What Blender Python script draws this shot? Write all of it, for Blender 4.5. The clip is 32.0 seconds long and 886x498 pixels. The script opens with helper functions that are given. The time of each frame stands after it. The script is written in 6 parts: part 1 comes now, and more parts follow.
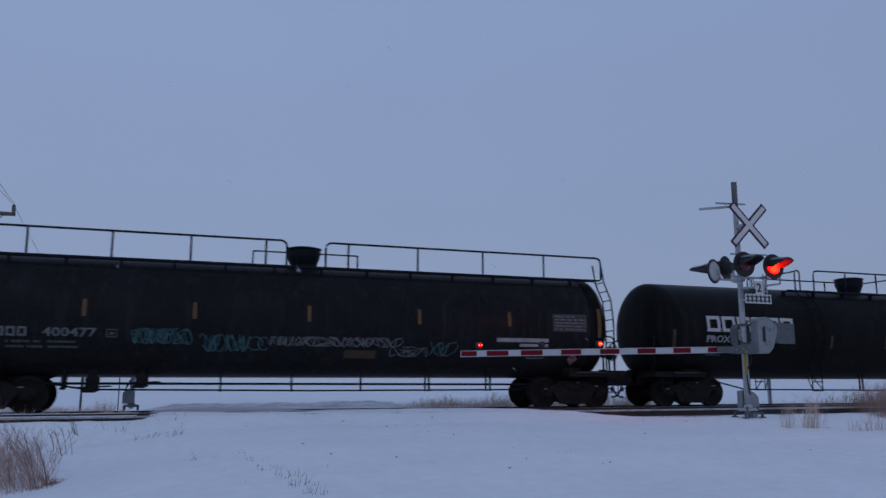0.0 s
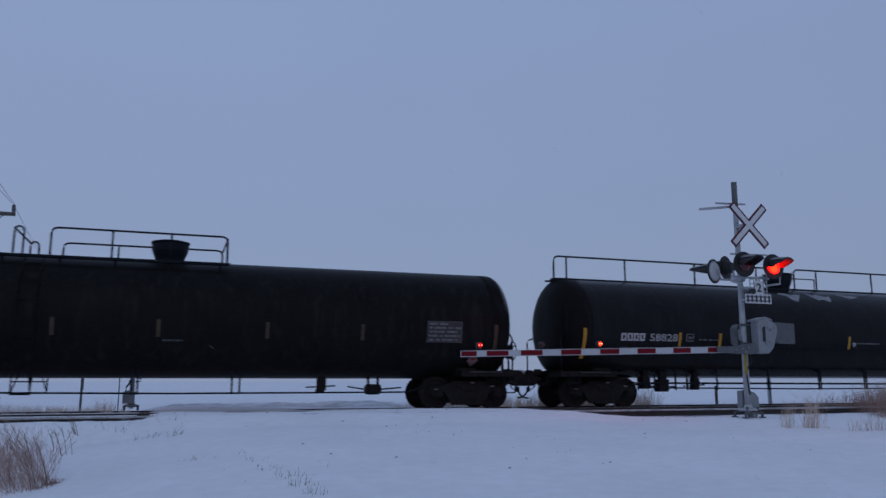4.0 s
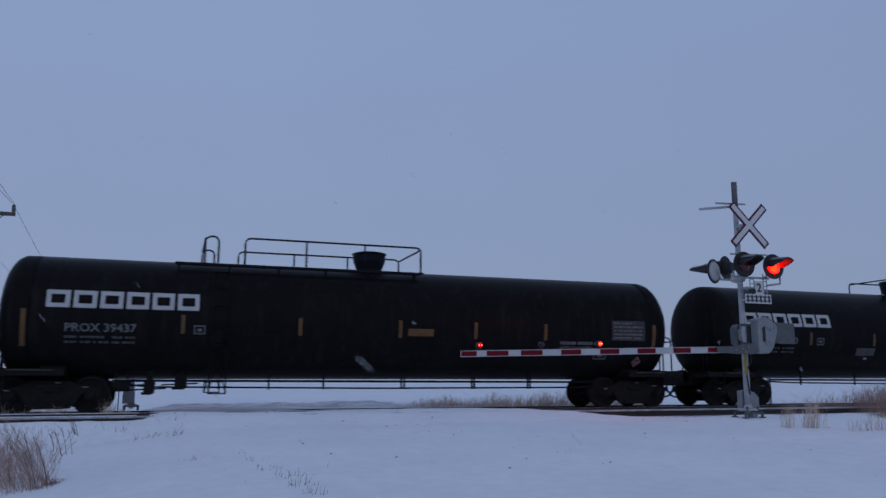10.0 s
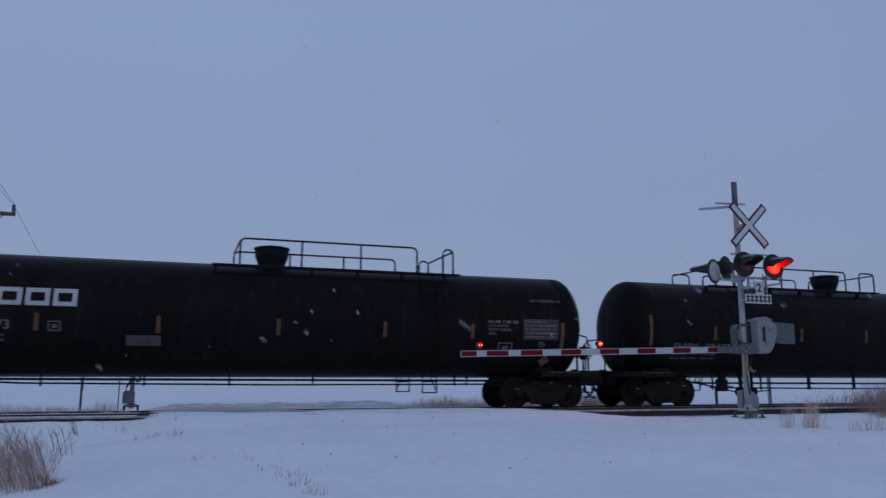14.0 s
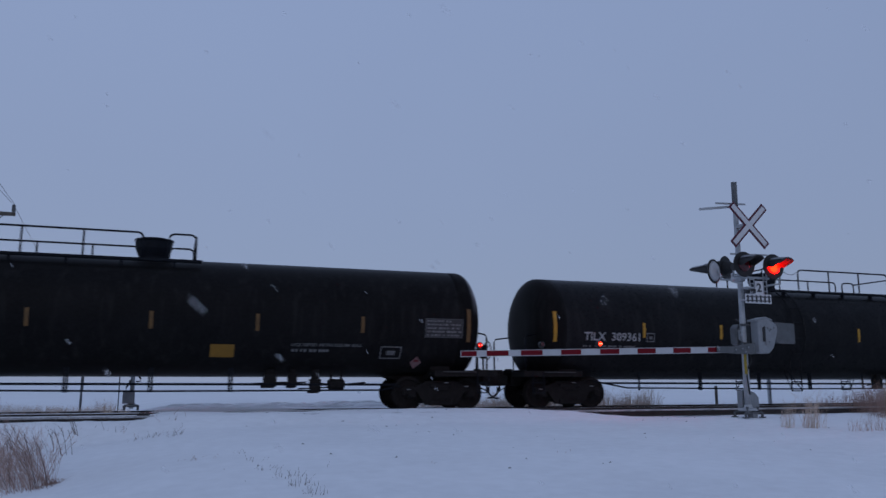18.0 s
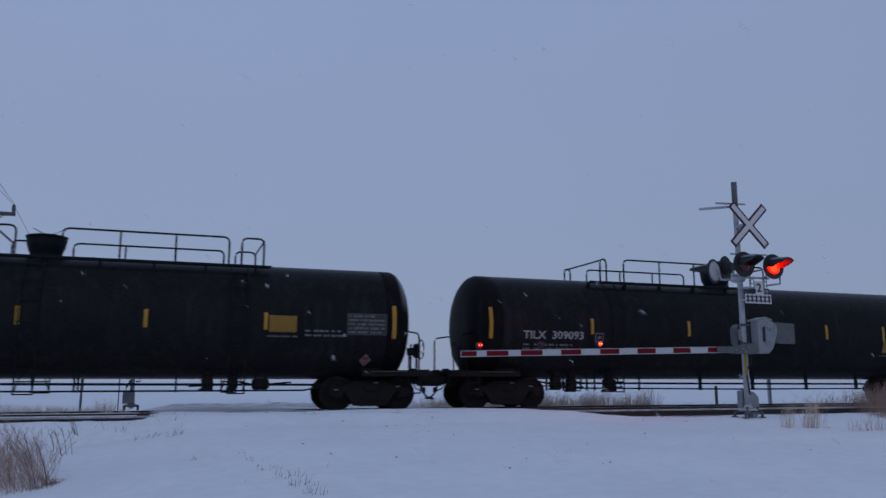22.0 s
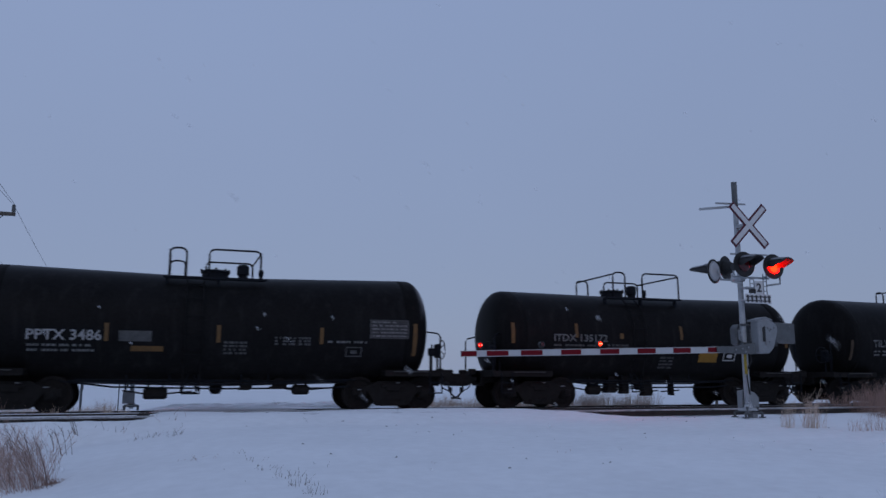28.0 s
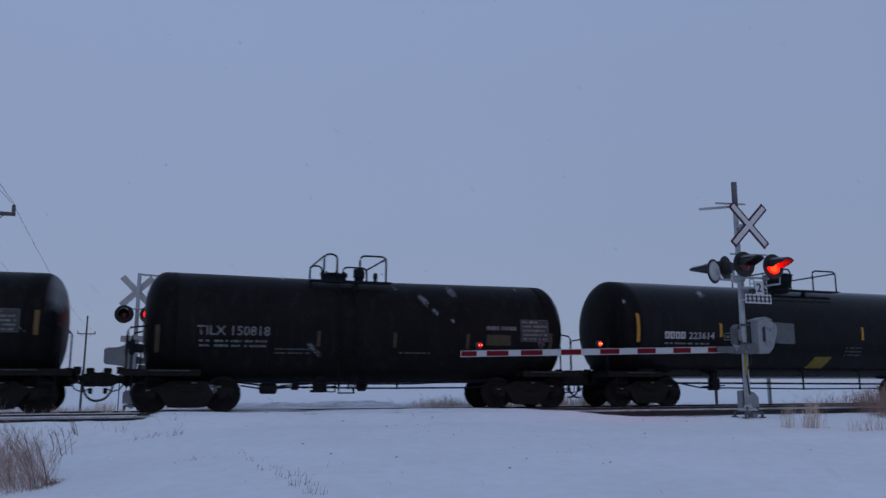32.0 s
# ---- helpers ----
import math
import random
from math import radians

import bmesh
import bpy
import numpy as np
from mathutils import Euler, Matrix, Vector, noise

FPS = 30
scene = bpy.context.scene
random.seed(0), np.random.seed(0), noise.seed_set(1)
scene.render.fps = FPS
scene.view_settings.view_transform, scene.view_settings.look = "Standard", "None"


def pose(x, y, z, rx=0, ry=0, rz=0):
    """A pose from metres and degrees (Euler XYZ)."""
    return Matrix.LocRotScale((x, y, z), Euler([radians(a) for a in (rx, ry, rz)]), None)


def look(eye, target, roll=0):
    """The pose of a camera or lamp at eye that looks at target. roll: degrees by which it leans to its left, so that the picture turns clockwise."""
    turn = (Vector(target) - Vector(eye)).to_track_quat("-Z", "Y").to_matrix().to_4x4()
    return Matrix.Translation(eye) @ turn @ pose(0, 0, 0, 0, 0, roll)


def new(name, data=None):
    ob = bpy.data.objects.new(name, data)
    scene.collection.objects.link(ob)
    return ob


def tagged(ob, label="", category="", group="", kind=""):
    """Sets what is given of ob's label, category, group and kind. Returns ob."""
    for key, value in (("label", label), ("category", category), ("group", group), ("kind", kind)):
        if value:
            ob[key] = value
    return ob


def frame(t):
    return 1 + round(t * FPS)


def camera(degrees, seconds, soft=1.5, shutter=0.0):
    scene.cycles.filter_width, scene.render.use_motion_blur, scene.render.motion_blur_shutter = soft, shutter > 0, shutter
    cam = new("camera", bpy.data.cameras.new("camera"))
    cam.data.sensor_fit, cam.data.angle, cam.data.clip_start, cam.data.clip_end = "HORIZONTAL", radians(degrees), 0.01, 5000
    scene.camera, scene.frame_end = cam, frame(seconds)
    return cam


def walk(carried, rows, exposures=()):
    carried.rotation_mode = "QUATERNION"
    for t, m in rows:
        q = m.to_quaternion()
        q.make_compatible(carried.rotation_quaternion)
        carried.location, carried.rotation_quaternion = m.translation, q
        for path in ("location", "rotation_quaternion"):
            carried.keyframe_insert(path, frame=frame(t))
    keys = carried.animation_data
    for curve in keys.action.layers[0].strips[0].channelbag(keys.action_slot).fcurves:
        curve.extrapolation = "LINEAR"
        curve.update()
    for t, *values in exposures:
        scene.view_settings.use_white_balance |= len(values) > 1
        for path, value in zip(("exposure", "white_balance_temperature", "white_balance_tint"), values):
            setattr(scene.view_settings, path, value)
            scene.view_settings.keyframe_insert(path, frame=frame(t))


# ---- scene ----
cam = camera(59.19, 32.0, soft=1.5, shutter=0.3)
EYE = 0.78            # camera height over the rail tops
TRACK = 22.5          # distance of the track's centre line
walk(cam, [(0, pose(0, 0, EYE, 99.66, 0, -19.0)), (32, pose(0, 0, EYE, 99.66, 0, -19.0))],
     exposures=[(0, 0.0, 6500, 10), (13, 0.0, 6500, 10), (20, 0.02, 6680, 10), (32, 0.02, 6680, 10)])

# ---- sky and light ----
world = bpy.data.worlds.new("overcast_dusk")
scene.world = world
world.use_nodes = True
wn, wl = world.node_tree.nodes, world.node_tree.links
wn.clear()
w_out = wn.new("ShaderNodeOutputWorld")
w_bg = wn.new("ShaderNodeBackground")
w_sky = wn.new("ShaderNodeTexSky")
w_sky.sky_type, w_sky.sun_disc = "NISHITA", False
w_sky.sun_elevation, w_sky.sun_rotation = radians(14), radians(200)
w_dim = wn.new("ShaderNodeVectorMath")
w_dim.operation = "SCALE"
w_dim.inputs["Scale"].default_value = 0.05
w_co = wn.new("ShaderNodeTexCoord")
w_sep = wn.new("ShaderNodeSeparateXYZ")
w_ramp = wn.new("ShaderNodeValToRGB")
w_ramp.color_ramp.elements[0].position, w_ramp.color_ramp.elements[0].color = 0.0, (0.247, 0.313, 0.486, 1)
w_ramp.color_ramp.elements[1].position, w_ramp.color_ramp.elements[1].color = 0.55, (0.262, 0.350, 0.577, 1)
w_cloud = wn.new("ShaderNodeTexNoise")
w_cloud.inputs["Scale"].default_value, w_cloud.inputs["Detail"].default_value = 1.6, 4.0
w_cr = wn.new("ShaderNodeMapRange")
w_cr.inputs["To Min"].default_value, w_cr.inputs["To Max"].default_value = 0.95, 1.05
w_mul = wn.new("ShaderNodeVectorMath")
w_mul.operation = "SCALE"
w_mix = wn.new("ShaderNodeMix")
w_mix.data_type = "RGBA"
w_mix.inputs["Factor"].default_value = 0.88      # cloud cover
wl.new(w_co.outputs["Generated"], w_sep.inputs[0])
wl.new(w_sep.outputs["Z"], w_ramp.inputs[0])
wl.new(w_co.outputs["Generated"], w_cloud.inputs["Vector"])
wl.new(w_cloud.outputs["Fac"], w_cr.inputs["Value"])
wl.new(w_ramp.outputs[0], w_mul.inputs[0])
w_side = wn.new("ShaderNodeVectorMath")       # the cloud is a little thinner on one side
w_side.operation = "DOT_PRODUCT"
w_side.inputs[1].default_value = (-0.0567, 0.0195, 0.0)
wl.new(w_co.outputs["Generated"], w_side.inputs[0])
w_sum = wn.new("ShaderNodeMath")
w_sum.operation = "ADD"
wl.new(w_cr.outputs[0], w_sum.inputs[0])
wl.new(w_side.outputs["Value"], w_sum.inputs[1])
wl.new(w_sum.outputs[0], w_mul.inputs["Scale"])
wl.new(w_sky.outputs[0], w_dim.inputs[0])
wl.new(w_dim.outputs[0], w_mix.inputs["A"])
wl.new(w_mul.outputs[0], w_mix.inputs["B"])
wl.new(w_mix.outputs["Result"], w_bg.inputs["Color"])
wl.new(w_bg.outputs[0], w_out.inputs[0])
w_bg.inputs["Strength"].default_value = 1.0
sun = new("sun", bpy.data.lights.new("sun", "SUN"))
sun.data.energy, sun.data.angle, sun.data.color = 0.12, radians(40), (1.0, 0.95, 0.9)
sun.matrix_world = look((-20, -60, 60), (0, 20, 0))


# ---- materials ----
def material(name, color, rough=0.6, metal=0.0, var=0.15, scale=8.0, bump=0.0, bscale=40.0, color2=None, fine=None, spec=0.5, emit=None, glow=0.0, coords="Object"):
    """A surface with colour variation at two scales and a fine relief."""
    m = bpy.data.materials.new(name)
    m.use_nodes = True
    n, l = m.node_tree.nodes, m.node_tree.links
    b = n["Principled BSDF"]
    co = n.new("ShaderNodeTexCoord")
    tex = n.new("ShaderNodeTexNoise")
    tex.inputs["Scale"].default_value, tex.inputs["Detail"].default_value = scale, 6.0
    l.new(co.outputs[coords], tex.inputs["Vector"])
    tex2 = n.new("ShaderNodeTexNoise")
    tex2.inputs["Scale"].default_value, tex2.inputs["Detail"].default_value = fine or bscale, 3.0
    l.new(co.outputs[coords], tex2.inputs["Vector"])
    add = n.new("ShaderNodeMath")
    add.operation = "ADD"
    l.new(tex.outputs["Fac"], add.inputs[0])
    l.new(tex2.outputs["Fac"], add.inputs[1])
    ramp = n.new("ShaderNodeMapRange")
    ramp.inputs["From Min"].default_value, ramp.inputs["From Max"].default_value = 0.7, 1.3
    l.new(add.outputs[0], ramp.inputs["Value"])
    mix = n.new("ShaderNodeMix")
    mix.data_type = "RGBA"
    c2 = color2 or tuple(max(0, c * (1 - 2 * var)) for c in color)
    mix.inputs["A"].default_value = (*c2, 1)
    mix.inputs["B"].default_value = (*color, 1)
    l.new(ramp.outputs[0], mix.inputs["Factor"])
    l.new(mix.outputs["Result"], b.inputs["Base Color"])
    rr = n.new("ShaderNodeMapRange")
    rr.inputs["To Min"].default_value, rr.inputs["To Max"].default_value = max(0, rough - 0.1), min(1, rough + 0.1)
    l.new(tex2.outputs["Fac"], rr.inputs["Value"])
    l.new(rr.outputs[0], b.inputs["Roughness"])
    b.inputs["Metallic"].default_value = metal
    b.inputs["Specular IOR Level"].default_value = spec
    if bump:
        bp = n.new("ShaderNodeBump")
        bp.inputs["Strength"].default_value, bp.inputs["Distance"].default_value = bump, 0.02
        l.new(add.outputs[0], bp.inputs["Height"])
        l.new(bp.outputs[0], b.inputs["Normal"])
    if emit:
        b.inputs["Emission Color"].default_value = (*emit, 1)
        b.inputs["Emission Strength"].default_value = glow
    return m


def streaked(name, color, dirt, rough, amount, frost=0.0, low=2.9, high=4.5, side=0.15, gloss=0.035):
    """Painted tank steel: soft blotches, vertical run-off streaks, optional wind-blown frost."""
    m = material(name, color, rough, var=0.2, scale=0.9, fine=14, bump=0.03, bscale=14, spec=gloss)
    n, l = m.node_tree.nodes, m.node_tree.links
    b = n["Principled BSDF"]
    base = b.inputs["Base Color"].links[0].from_socket
    co = n.new("ShaderNodeTexCoord")
    mp = n.new("ShaderNodeMapping")
    mp.inputs["Scale"].default_value = (5.0, 5.0, 0.5)
    l.new(co.outputs["Object"], mp.inputs["Vector"])
    tx = n.new("ShaderNodeTexNoise")
    tx.inputs["Scale"].default_value, tx.inputs["Detail"].default_value = 1.0, 7.0
    l.new(mp.outputs[0], tx.inputs["Vector"])
    rg = n.new("ShaderNodeMapRange")
    rg.inputs["From Min"].default_value, rg.inputs["From Max"].default_value = 0.52, 0.85
    rg.inputs["To Max"].default_value = amount
    l.new(tx.outputs["Fac"], rg.inputs["Value"])
    mx = n.new("ShaderNodeMix")
    mx.data_type = "RGBA"
    mx.inputs["B"].default_value = (*dirt, 1)
    l.new(rg.outputs[0], mx.inputs["Factor"])
    l.new(base, mx.inputs["A"])
    last = mx
    if frost:
        sp = n.new("ShaderNodeSeparateXYZ")
        l.new(co.outputs["Object"], sp.inputs[0])
        nz = n.new("ShaderNodeTexNoise")
        nz.inputs["Scale"].default_value, nz.inputs["Detail"].default_value = 1.3, 8.0
        l.new(co.outputs["Object"], nz.inputs["Vector"])
        ge = n.new("ShaderNodeNewGeometry")
        gs = n.new("ShaderNodeSeparateXYZ")
        l.new(ge.outputs["Normal"], gs.inputs[0])
        gr = n.new("ShaderNodeMapRange")
        gr.inputs["From Min"].default_value, gr.inputs["From Max"].default_value = side, side + 0.6
        l.new(gs.outputs["X"], gr.inputs["Value"])
        fm = n.new("ShaderNodeMath")
        fm.operation = "MULTIPLY"
        ad = n.new("ShaderNodeMath")
        ad.operation = "MULTIPLY_ADD"
        ad.inputs[1].default_value = 1.6
        l.new(nz.outputs["Fac"], ad.inputs[0])
        l.new(sp.outputs["Z"], ad.inputs[2])
        fr = n.new("ShaderNodeMapRange")
        fr.inputs["From Min"].default_value, fr.inputs["From Max"].default_value = low, high
        fr.inputs["To Max"].default_value = frost
        l.new(ad.outputs[0], fr.inputs["Value"])
        m2 = n.new("ShaderNodeMix")
        m2.data_type = "RGBA"
        m2.inputs["B"].default_value = (0.75, 0.77, 0.8, 1)
        l.new(fr.outputs[0], fm.inputs[0])
        l.new(gr.outputs[0], fm.inputs[1])
        l.new(fm.outputs[0], m2.inputs["Factor"])
        l.new(mx.outputs["Result"], m2.inputs["A"])
        last = m2
    l.new(last.outputs["Result"], b.inputs["Base Color"])
    return m


M = {}
M["snow"] = material("snow", (0.86, 0.88, 0.90), 0.85, var=0.05, scale=0.5, fine=5.0, bump=0.6, bscale=9, spec=0.2)
M["snow_cap"] = material("snow_cap", (0.8, 0.82, 0.86), 0.9, var=0.05, scale=3, bump=0.3, bscale=30, spec=0.2)
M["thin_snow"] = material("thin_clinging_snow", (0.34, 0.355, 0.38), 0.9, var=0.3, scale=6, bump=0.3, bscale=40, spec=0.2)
M["tank"] = streaked("black_tank_paint", (0.0114, 0.0114, 0.0121), (0.024, 0.0238, 0.0242), 0.32, 0.6)
M["tank_b"] = streaked("faded_black_tank_paint", (0.0132, 0.0131, 0.0138), (0.027, 0.026, 0.026), 0.36, 0.65)
M["tank_gloss"] = streaked("glossy_black_tank_paint", (0.0145, 0.015, 0.0163), (0.028, 0.028, 0.028), 0.17, 0.5, gloss=0.085)
M["tank_c"] = streaked("weathered_black_tank_paint", (0.0178, 0.0185, 0.0202), (0.036, 0.036, 0.036), 0.3, 0.6)
M["frost"] = streaked("frosted_tank_paint", (0.0118, 0.0115, 0.0118), (0.024, 0.023, 0.023), 0.42, 0.65, frost=0.74, low=3.35, high=4.75, side=0.35, gloss=0.02)
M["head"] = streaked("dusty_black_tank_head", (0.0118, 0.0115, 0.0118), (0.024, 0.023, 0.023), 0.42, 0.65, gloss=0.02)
M["iron"] = material("grimy_cast_steel", (0.0205, 0.019, 0.0187), 0.8, 0.0, var=0.3, scale=6, bump=0.3, bscale=50, spec=0.12)
M["pipe"] = material("black_painted_pipe", (0.008, 0.0105, 0.016), 0.6, var=0.2, scale=10, spec=0.15)
M["wheel"] = material("wheel_steel", (0.022, 0.0195, 0.019), 0.75, 0.0, var=0.3, scale=5, bump=0.15, spec=0.12)
M["rail"] = material("worn_rail_steel", (0.6, 0.6, 0.62), 0.3, 0.8, var=0.2, scale=3, color2=(0.25, 0.24, 0.24))
M["railside"] = material("rusty_rail_side", (0.04, 0.033, 0.03), 0.8, 0.1, var=0.3, scale=5)
M["railhead"] = material("frosted_rail_head", (0.62, 0.63, 0.65), 0.7, 0.1, var=0.3, scale=2.5, color2=(0.14, 0.135, 0.135))
M["tie"] = material("creosoted_timber", (0.06, 0.05, 0.045), 0.9, var=0.3, scale=6, bump=0.4, bscale=60)
M["white"] = material("white_stencil_paint", (0.5, 0.51, 0.52), 0.6, var=0.12, scale=5, fine=30)
M["lettering"] = material("white_stencil_lettering", (0.36, 0.365, 0.375), 0.65, var=0.2, scale=5, fine=30)
M["faint"] = material("faded_white_stencil", (0.17, 0.175, 0.18), 0.7, var=0.3, scale=6, fine=40)
M["panel_ink"] = material("worn_panel_ink", (0.2, 0.2, 0.205), 0.7, var=0.35, scale=9, fine=40)
M["panel_ground"] = material("grimy_panel_ground", (0.042, 0.042, 0.044), 0.7, var=0.35, scale=7, fine=40)
M["dim"] = material("worn_grey_stencil", (0.085, 0.088, 0.09), 0.7, var=0.3, scale=6, fine=40)
M["yellow"] = material("yellow_reflective_tape", (0.47, 0.24, 0.009), 0.45, var=0.15, scale=6)
M["oldyellow"] = material("grimy_yellow_tape", (0.145, 0.07, 0.012), 0.6, var=0.25, scale=6)
M["dullyellow"] = material("soot_covered_tape", (0.062, 0.034, 0.012), 0.65, var=0.35, scale=6)
M["olive"] = material("grimy_olive_decal", (0.045, 0.04, 0.014), 0.65, var=0.3, scale=6)
M["lemon"] = material("greenish_yellow_decal", (0.23, 0.175, 0.012), 0.6, var=0.2, scale=6)
M["amber"] = material("amber_decal", (0.27, 0.135, 0.008), 0.6, var=0.15, scale=6)
M["placard"] = material("pale_pink_placard", (0.27, 0.16, 0.165), 0.6, var=0.2, scale=10)
M["placard_red"] = material("faded_red_mark", (0.2, 0.02, 0.025), 0.6, var=0.2, scale=10)
M["teal"] = material("teal_spray_paint", (0.04, 0.12, 0.13), 0.7, var=0.3, scale=6)
M["chalk"] = material("grey_white_spray_paint", (0.14, 0.15, 0.155), 0.7, var=0.3, scale=6)
M["galv"] = material("galvanised_steel", (0.42, 0.44, 0.46), 0.5, 0.15, var=0.15, scale=7, bump=0.05)
M["alu"] = material("cast_aluminium_housing", (0.27, 0.285, 0.3), 0.55, 0.3, var=0.12, scale=6, bump=0.05)
M["dkgalv"] = material("weathered_grey_steel", (0.13, 0.138, 0.145), 0.6, 0.3, var=0.2, scale=6)
M["signwhite"] = material("white_sign_sheeting", (0.6, 0.6, 0.61), 0.4, var=0.05, scale=6)
M["signback"] = material("bare_aluminium_back", (0.5, 0.51, 0.53), 0.5, 0.0, var=0.08, scale=5)
M["signred"] = material("red_sign_sheeting", (0.085, 0.008, 0.024), 0.4, var=0.1, scale=8)
M["armwhite"] = material("white_arm_sheeting", (0.47, 0.48, 0.5), 0.45, var=0.08, scale=6)
M["armred"] = material("red_arm_sheeting", (0.155, 0.006, 0.013), 0.55, var=0.1, scale=8, spec=0.12)
M["black"] = material("matt_black_paint", (0.012, 0.012, 0.013), 0.6, var=0.2, scale=8)
M["signblack"] = material("black_sign_ink", (0.03, 0.03, 0.035), 0.5, var=0.1, scale=8)
M["lit"] = material("lit_red_lens", (0.5, 0.02, 0.01), 0.3, var=0.05, emit=(1.0, 0.0011, 0.0005), glow=26.0)
M["beam"] = material("bright_red_beam_lens", (0.5, 0.02, 0.01), 0.3, var=0.05, emit=(1.0, 0.0008, 0.0004), glow=85.0)
M["ember"] = material("orange_lamp_glow", (0.2, 0.02, 0.005), 0.6, var=0.05, spec=0.05, emit=(1.0, 0.028, 0.006), glow=4.0)
M["spark"] = material("hot_bulb", (0.9, 0.5, 0.3), 0.3, var=0.05, emit=(1.0, 0.10, 0.06), glow=9.0)
M["bulb"] = material("glowing_bulb", (0.12, 0.003, 0.003), 0.6, var=0.05, spec=0.05, emit=(1.0, 0.001, 0.001), glow=1.1)
M["unlit"] = material("dark_red_lens", (0.07, 0.008, 0.01), 0.15, var=0.1, scale=20)
M["cable"] = material("yellow_cable_guard", (0.45, 0.32, 0.03), 0.6, var=0.2, scale=9)
M["wood"] = material("weathered_pole_wood", (0.13, 0.115, 0.1), 0.9, var=0.3, scale=4, bump=0.4, bscale=30)
M["wire"] = material("power_wire", (0.14, 0.15, 0.165), 0.6, 0.3, var=0.1)
M["straw"] = material("dry_straw", (0.68, 0.545, 0.44), 0.9, var=0.25, scale=2.5, color2=(0.46, 0.35, 0.285))
M["stem"] = material("brown_weed_stems", (0.46, 0.29, 0.24), 0.9, var=0.3, scale=3, color2=(0.2, 0.14, 0.115))
M["pale_stem"] = material("pale_weed_stems", (0.62, 0.46, 0.41), 0.9, var=0.3, scale=3, color2=(0.34, 0.24, 0.205))
M["dark_stem"] = material("dark_weed_stems", (0.15, 0.105, 0.09), 0.9, var=0.3, scale=3)
M["hose"] = material("rubber_hose", (0.012, 0.012, 0.012), 0.7, var=0.2, scale=9)
M["flake"] = material("falling_snow", (0.85, 0.86, 0.9), 0.9, var=0.03, spec=0.1)
M["flake"].node_tree.nodes["Principled BSDF"].inputs["Alpha"].default_value = 0.085      # feathery, half-open flakes


# ---- mesh helpers ----
def finish(name, bm, mat, smooth=False):
    me = bpy.data.meshes.new(name)
    bmesh.ops.recalc_face_normals(bm, faces=bm.faces)
    bm.to_mesh(me)
    bm.free()
    me.materials.append(M[mat])
    if smooth:
        me.shade_smooth()
    return me


def part(name, data, parent, label="", at=None):
    """Links a mesh as one object under a thing or a part."""
    ob = new(name, data)
    ob.parent = parent
    if at is not None:
        ob.matrix_basis = at
    if label:
        tagged(ob, label)
    return ob


def box(bm, x0, x1, y0, y1, z0, z1, bevel=0.0):
    m = Matrix.Translation(((x0 + x1) / 2, (y0 + y1) / 2, (z0 + z1) / 2)) @ Matrix.Diagonal((x1 - x0, y1 - y0, z1 - z0, 1))
    r = bmesh.ops.create_cube(bm, size=1, matrix=m)
    if bevel:
        es = list({e for v in r["verts"] for e in v.link_edges})
        bmesh.ops.bevel(bm, geom=es, offset=bevel, segments=1, affect="EDGES")
    return bm


def tube(bm, pts, r, seg=6):
    """A round tube along a polyline."""
    pts = [Vector(p) for p in pts]
    rings = []
    for i, p in enumerate(pts):
        d = (pts[min(i + 1, len(pts) - 1)] - pts[max(i - 1, 0)]).normalized()
        a = d.orthogonal().normalized() if abs(d.z) > 0.95 else d.cross(Vector((0, 0, 1))).normalized()
        b = d.cross(a)
        rr = r[i] if isinstance(r, (list, tuple)) else r
        rings.append([bm.verts.new(p + rr * (math.cos(2 * math.pi * k / seg) * a + math.sin(2 * math.pi * k / seg) * b)) for k in range(seg)])
    for q, w in zip(rings, rings[1:]):
        for k in range(seg):
            bm.faces.new((q[k], q[(k + 1) % seg], w[(k + 1) % seg], w[k]))
    bm.faces.new(rings[0]), bm.faces.new(rings[-1][::-1])
    return bm


def lathe(bm, prof, axis="x", seg=32, at=(0, 0, 0)):
    """Turns a profile of (position along the axis, radius)."""
    rings = []
    for a, r in prof:
        ring = []
        for k in range(seg):
            t = 2 * math.pi * k / seg
            c, s = r * math.cos(t), r * math.sin(t)
            v = {"x": (a, c, s), "y": (c, a, s), "z": (c, s, a)}[axis]
            ring.append(bm.verts.new(Vector(v) + Vector(at)))
        rings.append(ring)
    for q, w in zip(rings, rings[1:]):
        for k in range(seg):
            bm.faces.new((q[k], q[(k + 1) % seg], w[(k + 1) % seg], w[k]))
    if prof[0][1] > 1e-4:
        bm.faces.new(rings[0])
    if prof[-1][1] > 1e-4:
        bm.faces.new(rings[-1][::-1])
    bmesh.ops.remove_doubles(bm, verts=bm.verts, dist=1e-5)
    return bm


def slab(bm, outline, y0, y1):
    """An outline in x and z, with thickness in y."""
    a = [bm.verts.new((x, y0, z)) for x, z in outline]
    b = [bm.verts.new((x, y1, z)) for x, z in outline]
    bm.faces.new(a), bm.faces.new(b[::-1])
    for i in range(len(a)):
        j = (i + 1) % len(a)
        bm.faces.new((a[i], a[j], b[j], b[i]))
    return bm


def thing(name, x, y, z, label, category, group=""):
    ob = new(name)
    ob.matrix_basis = pose(x, y, z)
    return tagged(ob, label, category, group)


cache = {}


def shared(key, build):
    if key not in cache:
        cache[key] = build()
    return cache[key]


# ---- ground, road and track ----
def ease(x):
    return 0.5 + 0.5 * math.tanh(x / 2)


SIDING, SIDING_TOP = 18.23, 0.09      # second track, nearer and a little higher


